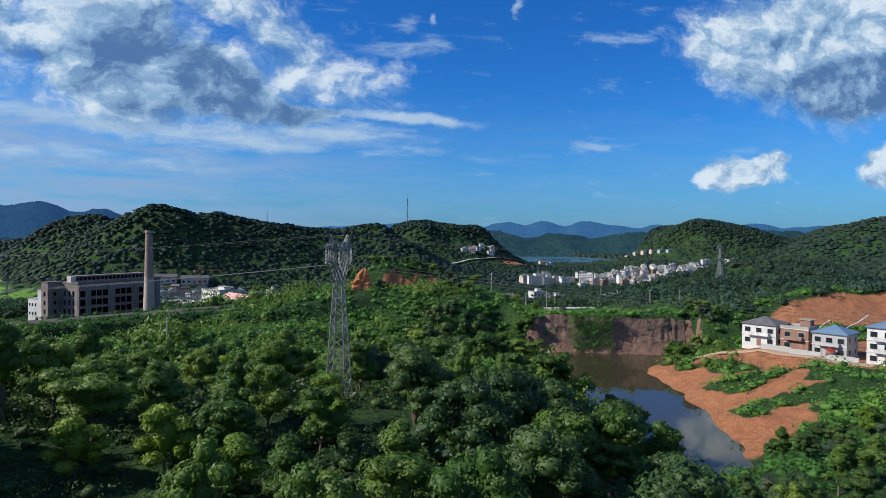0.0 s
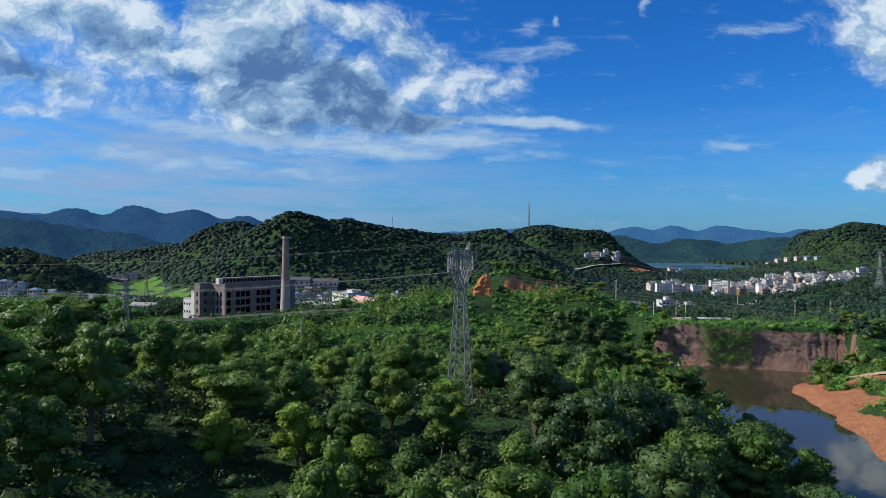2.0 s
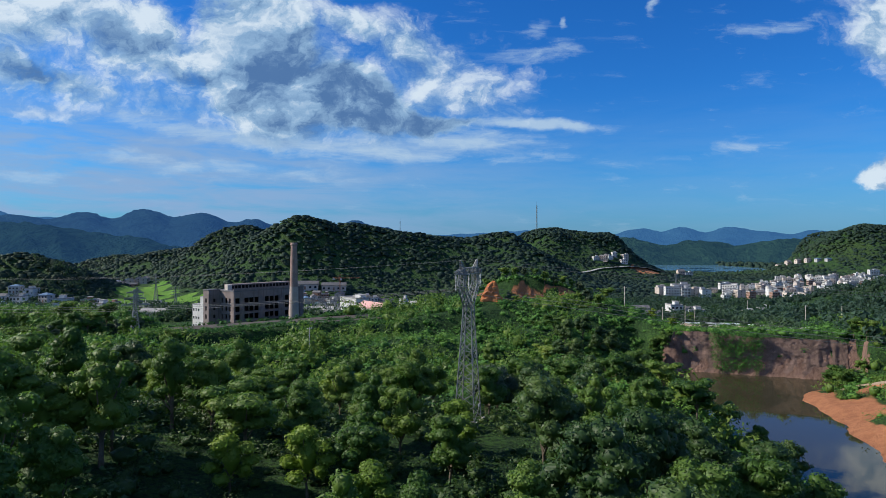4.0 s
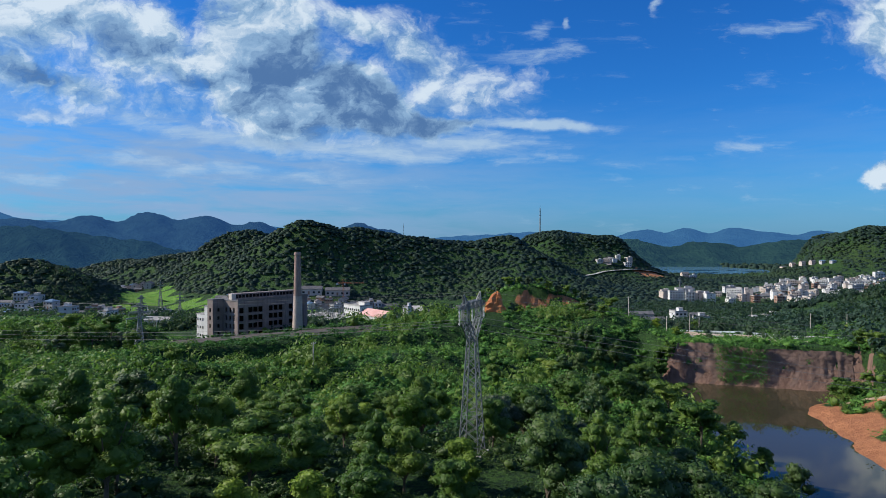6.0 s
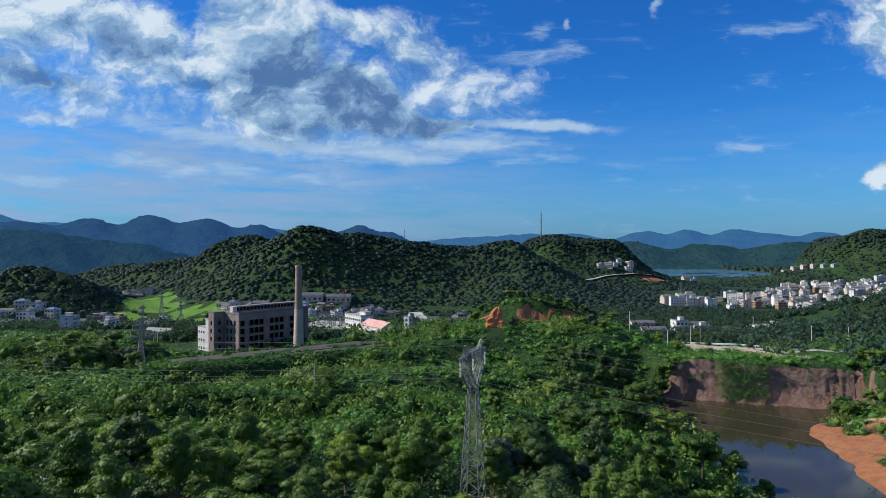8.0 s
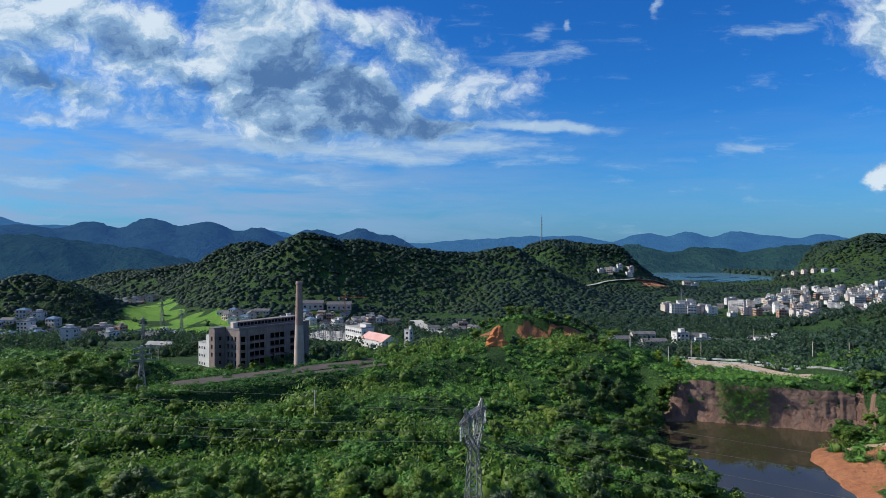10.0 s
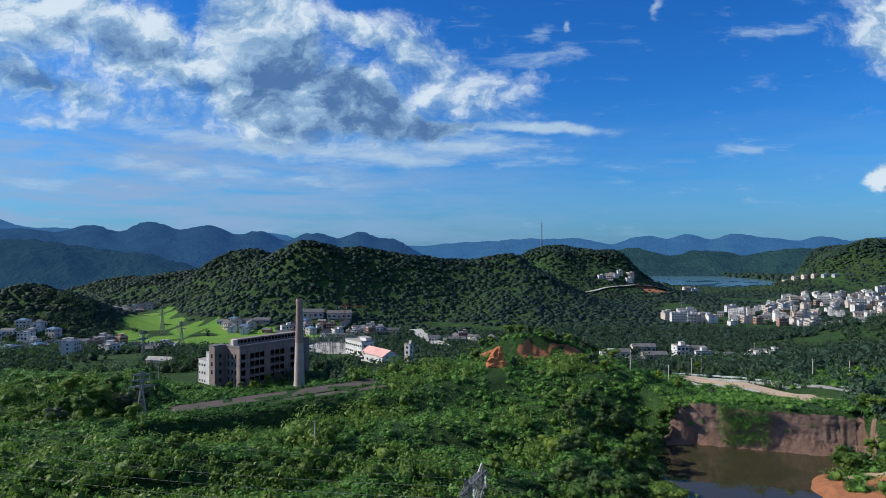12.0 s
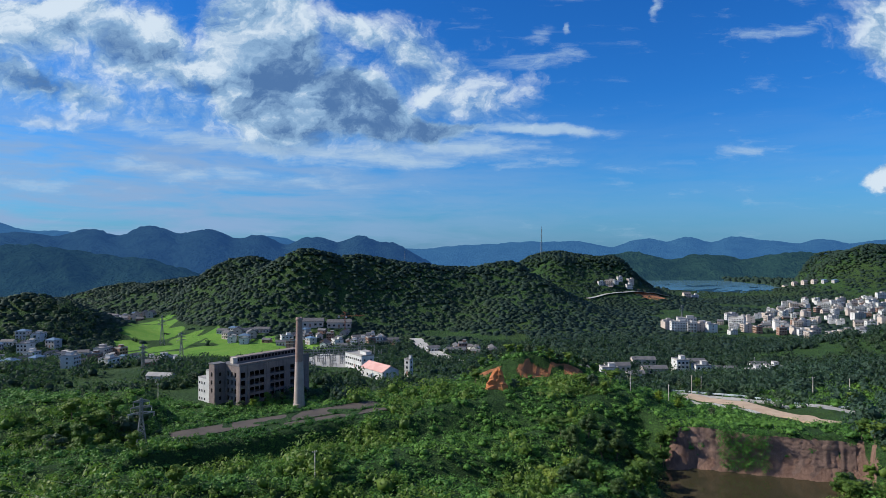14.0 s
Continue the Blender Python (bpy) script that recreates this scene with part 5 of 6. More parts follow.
# village by the fields
settle(26, [(-262, 430), (-205, 428), (-212, 500), (-262, 560), (-330, 590), (-330, 540), (-290, 480)], [0, 1, 1, 5, 7, 3], 13, -8, 14, 0.4)
settle(10, [(-345, 430), (-300, 440), (-315, 500), (-360, 510)], [0, 1, 7], 15, -8, 14, 0.4)
settle(9, [(-405, 560), (-345, 545), (-345, 585), (-400, 600)], [0, 1, 1, 7], 14, -8, 14, 0.2)
settle(18, [(-480, 880), (-395, 840), (-372, 815), (-420, 800), (-500, 850)], [0, 1, 1, 7, 4], 13, 0, 20, 0.3)
# hillside buildings above the new road, villas in the woods, the lakeside house
settle(6, [(262, 1062), (300, 1078), (335, 1092), (330, 1112), (262, 1090)], [0, 1, 3], 12, 0, 10)
for i in range(6):
    put(PROTOS[4 if i < 4 else 7], 704 + 11.5 * i, 1290 - 14.5 * i, 10, sink=1.0, scale=0.95)
    clear_round(704 + 11.5 * i, 1284 - 14.5 * i, 10)
put(PROTOS[4], 470, 1210, 0, sink=0.3, scale=1.3)
put(PROTOS[1], 488, 1215, 8, sink=0.3, scale=1.1)
discard(*PROTOS, *OLD)


# ---- a spur of bare red earth in the scrub ----
def red_spur(x, y, w, h, seed):
    rng2 = np.random.default_rng(seed)
    vs, fs, rings, seg = [], [], 9, 14
    for i in range(rings + 1):
        t = i / rings
        for j in range(seg):
            a = 2 * math.pi * j / seg
            r = w * (1 - t) ** 0.55 * (0.75 + 0.5 * rng2.random()) * (1.0 + 0.25 * math.sin(3 * a + seed))
            vs.append((x + r * math.cos(a) + w * 0.35 * t, y + r * 0.7 * math.sin(a), ground_at(x, y) - 1 + h * t + 0.4 * rng2.normal() * (0 < i < rings)))
        if i:
            fs += [((i - 1) * seg + j, (i - 1) * seg + (j + 1) % seg, i * seg + (j + 1) % seg, i * seg + j) for j in range(seg)]
    fs.append(tuple(rings * seg + j for j in range(seg)))
    clear_round(x, y, w * 0.8)
    KEEP_CLEAR.append([(x - w * 0.8, y - 16), (x + w * 0.9, y - 16), (x + w, y), (x - w, y)])
    return tagged(mesh_object("earth_mound", vs, fs, SOIL), "jagged spur of bright bare red earth in green scrub", "mound")


red_spur(22, 266, 4.2, 9.5, 3)
KEEP_CLEAR.append([(120, 336), (188, 280), (172, 244), (150, 244), (132, 290)])

# ---- plants ----
def leaf_cloud(rng, blobs, count, size, up=0.25, wild=0.42, droop=0.0):
    """Leaf blades spread through the shells of a crown's clumps. blobs: n x 6 (centre, radii). Returns verts (4n x 3) and quads."""
    blobs = np.asarray(blobs, float)
    area = blobs[:, 3] * blobs[:, 4] + blobs[:, 4] * blobs[:, 5]
    pick = rng.choice(len(blobs), count, p=area / area.sum())
    n = rng.normal(size=(count, 3))
    n[:, 2] = np.where(rng.random(count) < 0.75, np.abs(n[:, 2]), n[:, 2])
    n /= np.linalg.norm(n, axis=1)[:, None]
    r = 1.06 - 0.30 * rng.random(count) ** 1.6
    c = blobs[pick, :3] + n * blobs[pick, 3:] * r[:, None]
    nn = n + rng.normal(size=(count, 3)) * wild + np.array([0, 0, up])
    nn /= np.linalg.norm(nn, axis=1)[:, None]
    t = rng.normal(size=(count, 3))
    t[:, 2] -= droop
    t -= (t * nn).sum(1)[:, None] * nn
    t /= np.linalg.norm(t, axis=1)[:, None] + 1e-9
    b = np.cross(nn, t)
    s = size * (0.55 + 0.9 * rng.random(count))[:, None]
    fold = nn * s * 0.18
    v = np.stack([c - t * s, c + t * s * 0.5 + b * s * 0.62 + fold, c + t * s * 0.7 - b * s * 0.5], 1).reshape(-1, 3)
    q = np.arange(count * 3).reshape(-1, 3)
    return v, q


def lumps(rng, blobs, rings=5, seg=7, jitter=0.22, shrink=0.72):
    """Knobbly cores of the clumps."""
    vs, fs, k = [], [], 0
    for bx, by, bz, rx, ry, rz in blobs:
        start = k
        for i in range(rings + 1):
            th = math.pi * i / rings
            for j in range(seg):
                ph = 2 * math.pi * (j + 0.5 * (i % 2)) / seg
                w = shrink * (1 + jitter * (rng.random() - 0.5) * 2)
                vs.append((bx + rx * w * math.sin(th) * math.cos(ph), by + ry * w * math.sin(th) * math.sin(ph), bz + rz * w * math.cos(th)))
                k += 1
        for i in range(rings):
            for j in range(seg):
                a, b2 = start + i * seg + j, start + i * seg + (j + 1) % seg
                fs += [(a, a + seg, b2 + seg), (a, b2 + seg, b2)]
    return np.array(vs), np.array(fs)


def tree_kind(seed, height, spread, mat, clumps, leaves, size, crown_from=0.16, style="round"):
    """One tree: a tapered trunk with limbs and a crown of leaves in uneven clumps. Returns the Empty that carries it."""
    rng = np.random.default_rng(seed)
    root = new("tree")
    base = height * crown_from
    blobs = []
    for i in range(clumps):
        f = rng.random()
        a = rng.random() * 2 * math.pi + i * 2.4
        zc = base + (height - base) * (0.12 + 0.74 * f)
        prof = {"round": math.sin(math.pi * (0.22 + 0.66 * f)), "cone": 1.05 - 0.85 * f, "flat": 0.35 + 0.75 * f}[style]
        rad = spread * prof * (0.35 + 0.65 * rng.random() ** 0.5) * 0.78
        w = spread * (0.24 + 0.22 * rng.random() ** 1.4)
        blobs.append((rad * math.cos(a), rad * math.sin(a), zc, w, w * (0.85 + 0.3 * rng.random()), w * (0.55 + 0.3 * rng.random()) * (0.6 if style == "flat" else 1.0)))
    blobs.append((0, 0, base + (height - base) * 0.45, spread * 0.42, spread * 0.42, (height - base) * 0.36))
    # trunk and limbs
    lean = rng.normal(size=2) * 0.04 * height
    vs, fs = limb([(0, 0, -0.8), (lean[0] * 0.3, lean[1] * 0.3, base * 0.6), (lean[0], lean[1], base + (height - base) * 0.35), (lean[0] * 1.3, lean[1] * 1.3, height * 0.86)],
                  [0.028 * height, 0.020 * height, 0.013 * height, 0.004 * height])
    for bl in blobs[:7]:
        s = base * (0.6 + 0.5 * rng.random())
        v2, f2 = limb([(lean[0] * 0.5, lean[1] * 0.5, s), (bl[0] * 0.5, bl[1] * 0.5, (s + bl[2]) / 2 + 0.2), (bl[0], bl[1], bl[2])], [0.011 * height, 0.008 * height, 0.003 * height], 5)
        fs += [tuple(i + len(vs) for i in f) for f in f2]
        vs += v2
    trunk = mesh_object("trunk", vs, fs, BARK, True, root)
    v, q = leaf_cloud(rng, blobs, leaves, size)
    cv, cq = lumps(rng, blobs, 4, 7, 0.22, 0.80)
    crown = soup_object("crown", np.concatenate([v, cv]), np.concatenate([q, cq + len(v)]), mat)
    crown.parent = root
    return root


def scatter(rng, count, box, *tests):
    """Places on the plan inside box that pass all tests."""
    x = rng.uniform(box[0], box[1], count)
    y = rng.uniform(box[2], box[3], count)
    for test in tests:
        keep = test(x, y)
        x, y = x[keep], y[keep]
    return x, y


def in_sight(x, y, near=8):
    """Where the land can come into view, with a margin."""
    a = np.degrees(np.arctan2(x, y))
    return (a > -39) & (a < 51) & (y > near)


SIGHT_R = np.concatenate([np.arange(15, 400, 6.0), np.arange(400, 2500, 16.0)])
SIGHT_A = np.radians(np.arange(-41, 53, 0.5))
sight_land = land(np.outer(SIGHT_R, np.sin(SIGHT_A)), np.outer(SIGHT_R, np.cos(SIGHT_A)), False)
SIGHT = [np.maximum.accumulate((sight_land + 1.0 - eye) / SIGHT_R[:, None], axis=0) for eye in (34.0, 52.0, 71.0)]


def seen(xs, ys, top=5.0):
    """True where the land is not hidden behind nearer land all along the rise."""
    r, a = np.hypot(xs, ys), np.arctan2(xs, ys)
    i = np.clip(np.searchsorted(SIGHT_R, r) - 3, 0, len(SIGHT_R) - 1)
    j = np.clip(np.round((a - SIGHT_A[0]) / (SIGHT_A[1] - SIGHT_A[0])).astype(int), 0, len(SIGHT_A) - 1)
    zt = land(xs, ys, False) + top
    ok = np.zeros(len(xs), bool)
    for eye, table in zip((34.0, 52.0, 71.0), SIGHT):
        ok |= (zt - eye) / r > table[i, j]
    return ok


def bushes(name, rng, xs, ys, radius, leaves, size, mat, label, category="shrubs", tall=0.8, core=True, zs=None):
    """Undergrowth that nobody could count, joined into one mesh."""
    zs = land(xs, ys) if zs is None else zs
    V, Q, k = [], [], 0
    protos = []
    for _ in range(9):
        bl = [(rng.normal() * 0.45, rng.normal() * 0.45, 0.15 + 0.5 * rng.random(), 0.55 + 0.2 * rng.random(), 0.55 + 0.2 * rng.random(), 0.45 + 0.35 * rng.random()) for _ in range(4)]
        v, q = leaf_cloud(rng, bl, leaves, size)
        if core:
            cv, cq = lumps(rng, [(0, 0, 0.3, 0.66, 0.66, 0.46)], 3, 5, 0.3, 0.75)
            v, q = np.concatenate([v, cv]), np.concatenate([q, cq + len(v)])
        protos.append((v, q))
    which = rng.integers(0, len(protos), len(xs))
    turn = rng.random(len(xs)) * 6.283
    r = radius * (0.5 + 1.3 * rng.random(len(xs)) ** 2.2)
    for i in range(len(xs)):
        v, q = protos[which[i]]
        c, s = math.cos(turn[i]), math.sin(turn[i])
        w = np.empty_like(v)
        w[:, 0] = (v[:, 0] * c - v[:, 1] * s) * r[i] + xs[i]
        w[:, 1] = (v[:, 0] * s + v[:, 1] * c) * r[i] + ys[i]
        w[:, 2] = v[:, 2] * r[i] * tall + zs[i]
        V.append(w), Q.append(q + k)
        k += len(v)
    ob = soup_object(name, np.concatenate(V), np.concatenate(Q), mat)
    return tagged(ob, label, category, kind="stuff")


def far_woods(name, rng, xs, ys, radius, mat, label, rings=3, seg=6, squat=1.0):
    """Distant crowns, joined: uneven domes with broken tops."""
    zs = land(xs, ys)
    n = len(xs)
    th = np.array([0.0, 0.55, 1.05, 1.75] if rings == 3 else [0.0, 0.75, 1.6])
    r = radius * (0.45 + 0.85 * rng.random(n) ** 1.3)
    hgt = r * (0.75 + 0.45 * rng.random(n)) * squat
    V = np.zeros((n, rings * seg + 1, 3))
    tip = rng.normal(size=(n, 2)) * 0.2
    V[:, 0] = np.stack([xs + r * tip[:, 0], ys + r * tip[:, 1], zs + hgt * 1.25], -1)
    for i in range(1, rings + 1):
        for j in range(seg):
            a = 2 * math.pi * (j + 0.5 * (i % 2)) / seg + rng.normal(size=n) * 0.2
            w = (0.75 + 0.5 * rng.random(n)) * math.sin(th[i])
            V[:, 1 + (i - 1) * seg + j] = np.stack([xs + r * w * np.cos(a), ys + r * w * np.sin(a), zs + hgt * ((0.45 + 0.9 * math.cos(th[i]) + 0.16 * rng.normal(size=n)) if i < rings else -0.3)], -1)
    F = [(0, 1 + j, 1 + (j + 1) % seg) for j in range(seg)]
    for i in range(rings - 1):
        for j in range(seg):
            a, b2 = 1 + i * seg + j, 1 + i * seg + (j + 1) % seg
            F += [(a, a + seg, b2), (b2, a + seg, b2 + seg)]
    F = np.array(F)
    Q = (F[None] + (np.arange(n) * (rings * seg + 1))[:, None, None]).reshape(-1, 3)
    ob = soup_object(name, V.reshape(-1, 3), Q, mat)
    ob.data.shade_smooth()
    return tagged(ob, label, "woods", kind="stuff")


def free_ground(x, y):
    """Not in water, on roads, yards, fields or building plots."""
    d = inside_distance(x, y, POND_RING)
    ok = d > 3.0
    z = land(x, y)
    zn = zones(x, y, z)
    ok &= (zn[:, 0] < 0.45) & (zn[:, 1] < 0.4) & (zn[:, 2] < 0.3)
    for ring in KEEP_CLEAR:
        ok &= inside_distance(x, y, ring) > 0
    ok &= lake_reach(x, y) > 1.08
    return ok


# near trees, each a thing of its own
KINDS = [tree_kind(11, 9.0, 3.3, LEAF, 24, 3700, 0.155, 0.30), tree_kind(12, 8.0, 2.9, LEAF, 22, 3400, 0.15, 0.26), tree_kind(13, 10.0, 2.7, LEAF, 24, 3400, 0.155, 0.2, "cone"),
         tree_kind(14, 6.5, 2.6, LEAF_BRIGHT, 18, 3000, 0.145, 0.22), tree_kind(15, 7.5, 3.1, LEAF_GREY, 20, 3300, 0.15, 0.24), tree_kind(16, 8.5, 4.3, LEAF, 24, 3800, 0.16, 0.42, "flat"),
         tree_kind(17, 8.5, 3.3, LEAF, 18, 1500, 0.24), tree_kind(18, 7.5, 3.1, LEAF_GREY, 16, 1800, 0.21), tree_kind(19, 8.0, 4.3, LEAF, 20, 1500, 0.25, 0.35, "flat"),
         tree_kind(20, 7.0, 2.8, LEAF_BRIGHT, 16, 1800, 0.20), tree_kind(21, 9.0, 3.5, LEAF_DEEP_SHADE, 24, 3500, 0.155, 0.22), tree_kind(22, 8.5, 3.4, LEAF_DEEP_SHADE, 18, 1500, 0.24)]
LABELS = ["broad-crowned dark green tree on the near slope", "rounded green tree with dense small leaves", "tall narrow green tree with pointed crown",
          "young yellow-green tree with bright leaves", "grey-green tree with dull leaves", "spreading flat-topped green tree", "rounded green tree standing in scrub",
          "dull grey-green tree standing in scrub", "wide flat-crowned tree over the scrub", "yellow-green tree standing in scrub", "deep green tree with a dense dark crown", "dark green tree crowding the pond bank"]
for k, lab in zip(KINDS, LABELS):
    tagged(k, lab, "tree", "trees on the slopes")


def plant(x, y, kind, scale, turn):
    z = ground_at(x, y)
    # the slope towards the pond carries only low growth, so that the water lies open
    bearing, r = math.degrees(math.atan2(x, y)), math.hypot(x, y)
    if bearing > 24 and r < 135:
        room = (33.0 - 0.25 * r if bearing > 40.5 else 33.0 - 0.332 * r if bearing > 33.5 else 33.5 - 0.235 * r) - z
        scale = min(scale, max(0.12, room / 9.0))
    ob = copy_thing(KINDS[kind], Matrix.Identity(4))
    ob.matrix_basis = pose(x, y, z, 0, 0, turn) @ Matrix.Diagonal((scale, scale, scale * random.uniform(0.85, 1.15), 1))
    return ob


rng = np.random.default_rng(5)
taken = []


def roomy(x, y, gap):
    for a, b2 in taken:
        if (a - x) ** 2 + (b2 - y) ** 2 < gap * gap:
            return False
    taken.append((x, y))
    return True


px, py = scatter(rng, 2600, (-75, 110, 14, 108), lambda x, y: in_sight(x, y, 14), free_ground)
near_count = 0
for x, y in zip(px, py):
    if math.hypot(x - 3.9, y - 78) < 4.5 or math.hypot(x + 14, y - 52) < 5:
        continue
    tall = 1.2 if (x < -16 and y < 60) else 1.0
    if x + 0.12 * y > 42:
        tall = 0.75 if math.degrees(math.atan2(x, y)) > 40.5 else 0.42
    if y < 26 and tall < 1.1:
        tall = min(tall, 0.8)
    if near_count < 185 and roomy(x, y, 3.7):
        # right slope: a darker kind of tree, its colour also holding the slope's shade
        kind = int(rng.choice([0, 1, 2, 3, 4, 5, 10], p=[0.10, 0.10, 0.05, 0.05, 0.12, 0.06, 0.52] if x + 0.1 * y > 15 else [0.28, 0.22, 0.10, 0.24, 0.04, 0.10, 0.02]))
        plant(x, y, kind, tall * float(rng.uniform(0.78, 1.12)), float(rng.uniform(0, 360)))
        near_count += 1
for x, y, k2, sc in ((26, 57, 4, 1.3), (31, 59, 4, 1.2), (28, 53, 1, 1.1), (35, 66, 10, 1.2), (106, 100, 9, 0.9), (109, 103, 9, 0.75), (98, 92, 7, 0.9), (101, 88, 7, 0.8)):
    plant(x, y, k2, sc, 37.0 * x)
# trees crowding the pond's wooded bank
px, py = scatter(rng, 400, (26, 78, 100, 236), lambda x, y: (inside_distance(x, y, POND_RING) > 1.5) & (x + 0.12 * y > 34) & ((x < 66) | (y > 190)), free_ground)
bank_count = 0
for x, y in zip(px, py):
    if bank_count < 44 and roomy(x, y, 5.2):
        plant(x, y, int(rng.choice([6, 8, 9, 11], p=[0.28, 0.18, 0.06, 0.48])), float(rng.uniform(0.85, 1.25)), float(rng.uniform(0, 360)))
        bank_count += 1
for i in range(9):
    x, y = 128 + 2.6 * (i % 5) + 3 * (i // 5), 197 + 2.0 * i
    if roomy(x, y, 2.5):
        plant(x, y, (6, 8, 6, 7)[i % 4], 0.75 + 0.1 * (i % 4), 70.0 * i)
for x, y, k2 in ((147, 215, 6), (151, 219, 8), (155, 214, 6), (149, 223, 6), (87, 239, 6), (83, 236, 8), (84, 242, 6), (78, 236, 6), (74, 226, 6), (75, 232, 8)):
    plant(x, y, k2, 0.85, 50.0 * x)
# trees at the foot of the works, and a dark clump left of the yard
for i in range(11):
    s2 = -9 + 5.2 * i
    plant(WORKS[0] + 0.622 * s2 + 0.783 * (5.5 + 2 * (i % 3)), WORKS[1] + 0.783 * s2 - 0.622 * (5.5 + 2 * (i % 3)), (6, 7, 9, 6)[i % 4], 0.62 + 0.1 * (i % 3), 33.0 * i)
for i in range(12):
    plant(-128 + 17 * math.cos(2.4 * i) * (i / 11) ** 0.5, 232 + 24 * math.sin(2.4 * i) * (i / 11) ** 0.5, (6, 8, 6, 7)[i % 4], 1.15 + 0.12 * (i % 4), 51.0 * i)
# trees on the dug knoll
for i in range(15):
    a = i / 14
    plant(10 + 64 * a, 304 + 4 * math.sin(7 * a), 6 + i % 3, 0.62 + 0.16 * ((i * 7) % 4) / 3, 40.0 * i)
    taken.append((10 + 64 * a, 304 + 4 * math.sin(7 * a)))
# scattered trees over the scrub and round the pond
px, py = scatter(rng, 1500, (-170, 200, 110, 400), lambda x, y: in_sight(x, y) & (vnoise(x, y, 45, 61) > 0.42), seen, free_ground)
mid_count = 0
for x, y in zip(px, py):
    if mid_count < 36 and roomy(x, y, 7.5) and not (-120 < x < -40 and 270 < y < 325):
        plant(x, y, int(rng.choice([6, 7, 8, 9], p=[0.42, 0.2, 0.26, 0.12])), float(rng.uniform(0.6, 1.0)), float(rng.uniform(0, 360)))
        mid_count += 1
discard(*KINDS)

ux, uy = scatter(rng, 3600, (-95, 140, 14, 118), lambda x, y: in_sight(x, y, 14), free_ground)
low = ((np.degrees(np.arctan2(ux, uy)) > 26) & (np.hypot(ux, uy) > 40)) == False
# undergrowth in the dark leaf: shade beneath the trees is put into its colour
bushes("undergrowth", rng, ux[low], uy[low], 1.9, 140, 0.085, LEAF_DEEP_SHADE, "dense green undergrowth between the near trees, coloured dark for shade")
bushes("low_scrub", rng, ux[~low], uy[~low], 1.5, 80, 0.12, SCRUB, "low bright green bushes above the pond", tall=0.7)
ux, uy = scatter(rng, 12500, (-200, 230, 106, 345), in_sight, seen, free_ground)
bushes("scrub", rng, ux, uy, 2.0, 48, 0.14, SCRUB, "thick vine-covered green scrub on stepped banks", tall=0.75)
ux, uy = scatter(rng, 1500, (-190, 62, 112, 300), in_sight, seen, free_ground, lambda x, y: (vnoise(x, y, 30, 66) > 0.55) & ~((x < -40) & (y > 255)))
bushes("thicket", rng, ux, uy, 3.0, 90, 0.12, LEAF, "dark green thickets rising from the scrub", "thicket", 1.2)
ux, uy = scatter(rng, 26000, (-210, 240, 90, 345), in_sight, seen, free_ground)
bushes("ground_cover", rng, ux, uy, 1.7, 14, 0.15, SCRUB, "low creeping green ground cover over the banks", "ground cover", 0.45, False)
ux, uy = scatter(rng, 110, (14, 72, 262, 291), lambda x, y: (np.hypot(x - 22, y - 266) > 6) & ((x > 32) | (y > 272)))
bushes("knoll_scrub", rng, ux, uy, 2.2, 70, 0.15, GRASS, "yellow-green bushes before the red earth cut", tall=0.8)
ux, uy = scatter(rng, 3400, (150, 470, 215, 430), in_sight, seen, free_ground)
bushes("rise_woods", rng, ux, uy, 2.9, 44, 0.20, WOODS, "dark green woods on the rise behind the houses", "trees", 1.2)
ux, uy = scatter(rng, 460, (-120, 10, 100, 330), lambda x, y: (x > -100) & (x < -22) & (np.abs(np.abs((y - (217 + 0.716 * (x + 95))) / 1.23 + 0.5) - 8.2) < 1.8))
bushes("grass_tufts", rng, ux, uy, 0.9, 30, 0.3, GRASS, "dry yellow-green grass along the yard", "grass", 0.7, False)
ux, uy = scatter(rng, 2600, (-100, -18, 206, 272), lambda x, y: (inside_distance(x, y, VERGE) < 0) & np.all([inside_distance(x, y, ring) > 0.2 for ring in YARDS], axis=0))
bushes("yard_verge", rng, ux, uy, 0.95, 30, 0.22, SCRUB, "low green weeds along the edge of the old yard", "weeds", 0.8)
ux, uy = scatter(rng, 190, (110, 152, 166, 216), lambda x, y: inside_distance(x, y, POND_RING) > 5 + 9 * (1 - smooth(y, 172, 190)), free_ground)
bushes("bank_thicket", rng, ux, uy, 2.4, 90, 0.13, LEAF, "green thicket on the bank below the new houses", "thicket", 1.2)
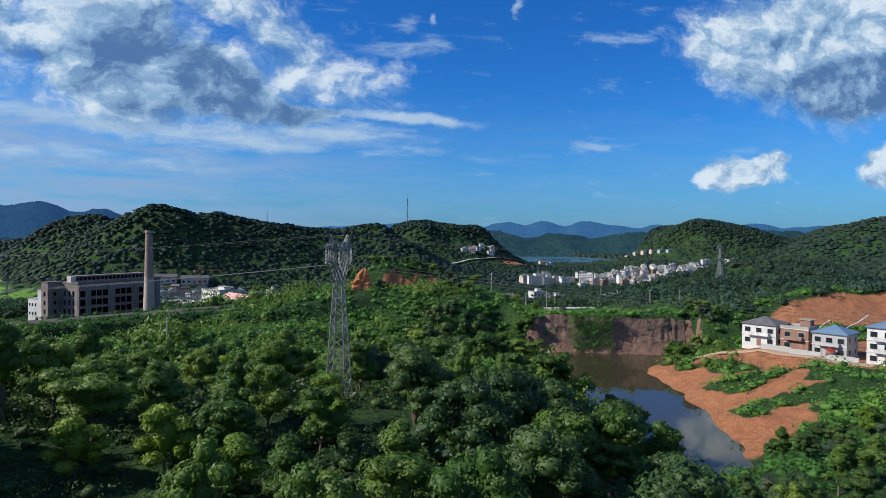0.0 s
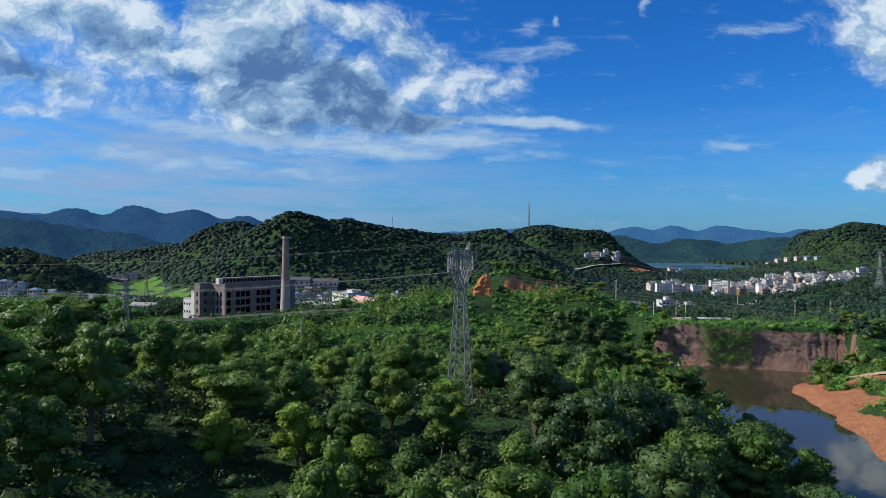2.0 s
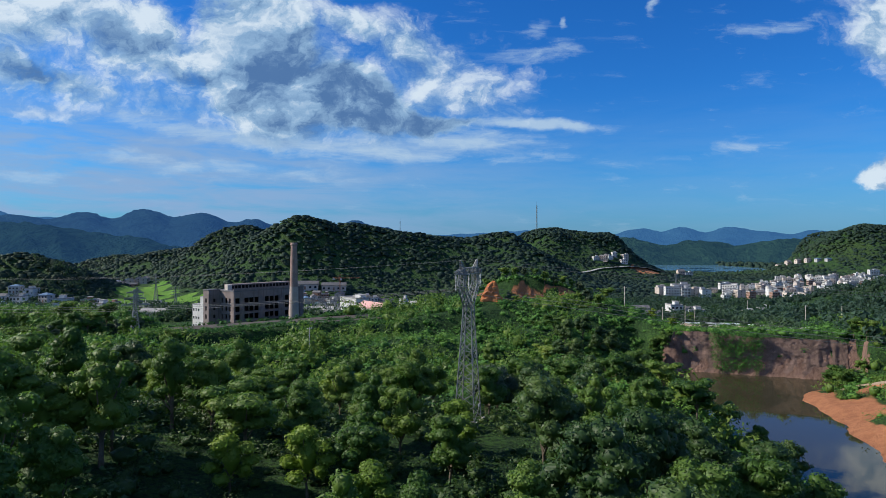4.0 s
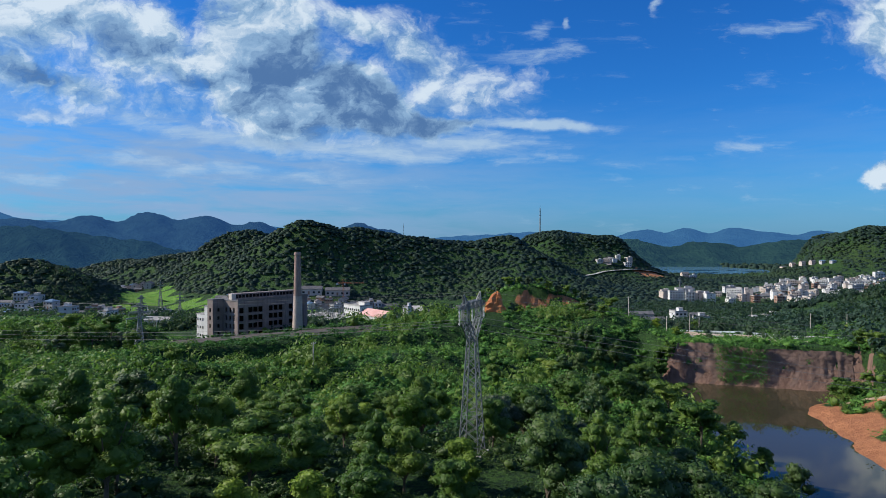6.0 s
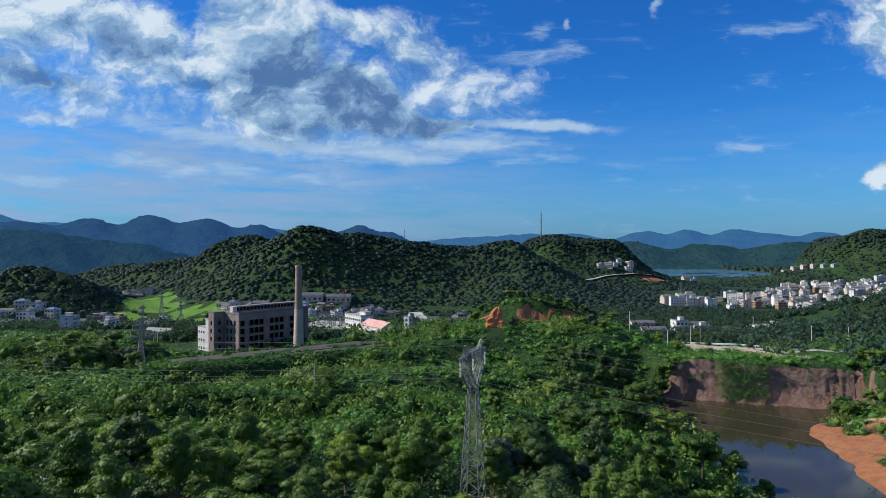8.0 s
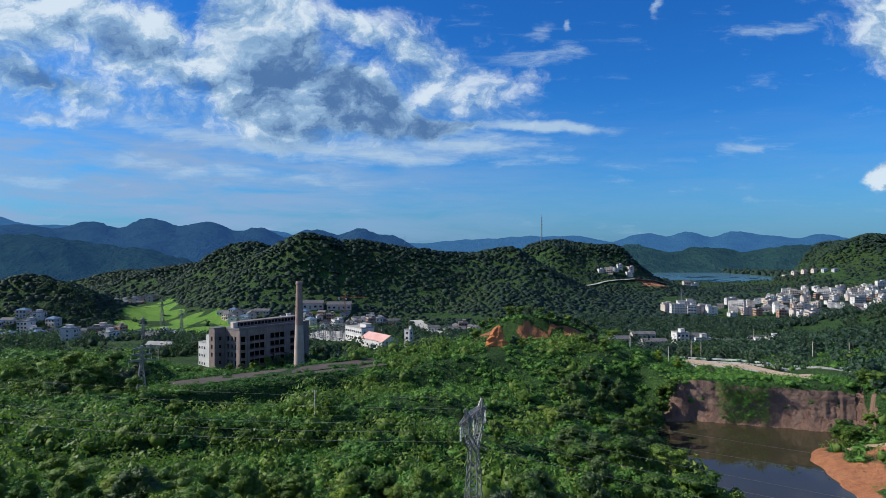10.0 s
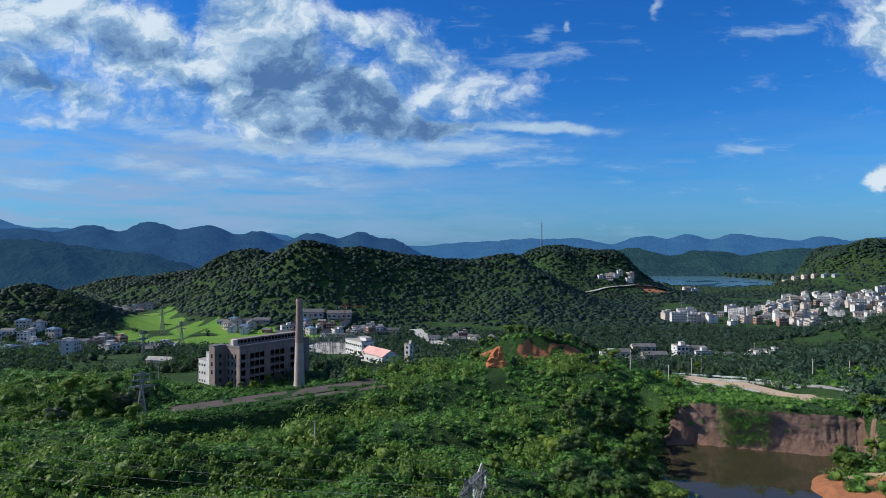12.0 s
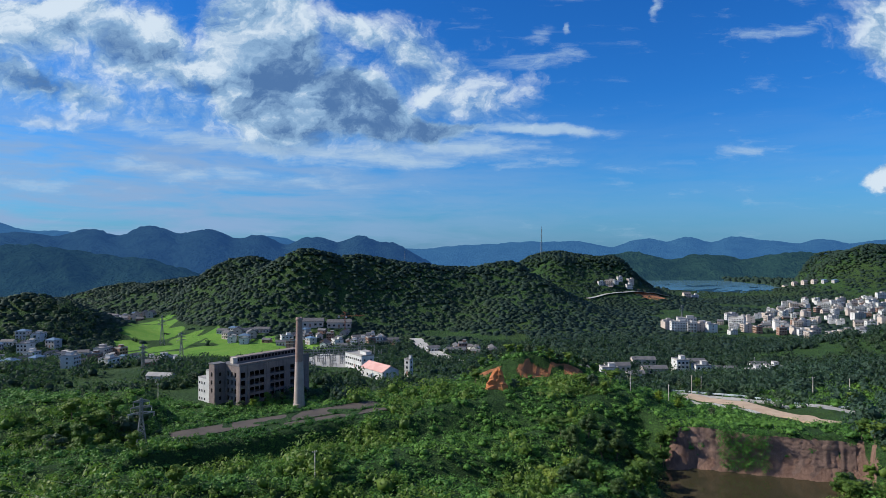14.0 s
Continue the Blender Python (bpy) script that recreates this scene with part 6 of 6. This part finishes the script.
# green curtain hanging over the rock face
ux, uy = scatter(rng, 260, (84, 152, 218, 242), lambda x, y: np.abs(y - np.interp(x, [84, 93, 119, 151], [239.5, 239, 230.5, 220.8])) < 0.9)
bushes("hanging_vines", rng, ux, uy, 1.5, 80, 0.14, SCRUB, "green creepers hanging over the rim of the rock face", "creepers", 1.0)
ux = rng.uniform(103, 119, 300)
uz = 3.2 - 14.5 * rng.random(300) ** (1.0 + 0.8 * np.abs(ux - 111) / 7)
uy = np.interp(ux, [84, 93, 119, 151], [238.5, 237.8, 229.2, 219.5]) - 0.7 - 0.7 * smooth(-uz, 0, 11)
bushes("creeper_curtain", rng, ux - 0.3, uy, 0.9, 46, 0.17, SCRUB, "green creeper curtain down the rock face", "creepers", 1.3, False, uz)
ux, uy = scatter(rng, 8500, (-420, 480, 330, 660), lambda x, y: in_sight(x, y) & (vnoise(x, y, 70, 62) + 0.25 * vnoise(x, y, 20, 63) > 0.28), seen, free_ground)
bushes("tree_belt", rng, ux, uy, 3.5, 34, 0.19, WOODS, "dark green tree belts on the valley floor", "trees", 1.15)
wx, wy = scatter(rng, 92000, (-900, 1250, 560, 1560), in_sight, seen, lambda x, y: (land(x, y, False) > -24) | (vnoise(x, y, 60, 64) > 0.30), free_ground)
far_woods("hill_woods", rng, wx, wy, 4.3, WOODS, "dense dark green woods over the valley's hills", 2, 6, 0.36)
wx, wy = scatter(rng, 9000, (420, 900, 400, 565), in_sight, free_ground)
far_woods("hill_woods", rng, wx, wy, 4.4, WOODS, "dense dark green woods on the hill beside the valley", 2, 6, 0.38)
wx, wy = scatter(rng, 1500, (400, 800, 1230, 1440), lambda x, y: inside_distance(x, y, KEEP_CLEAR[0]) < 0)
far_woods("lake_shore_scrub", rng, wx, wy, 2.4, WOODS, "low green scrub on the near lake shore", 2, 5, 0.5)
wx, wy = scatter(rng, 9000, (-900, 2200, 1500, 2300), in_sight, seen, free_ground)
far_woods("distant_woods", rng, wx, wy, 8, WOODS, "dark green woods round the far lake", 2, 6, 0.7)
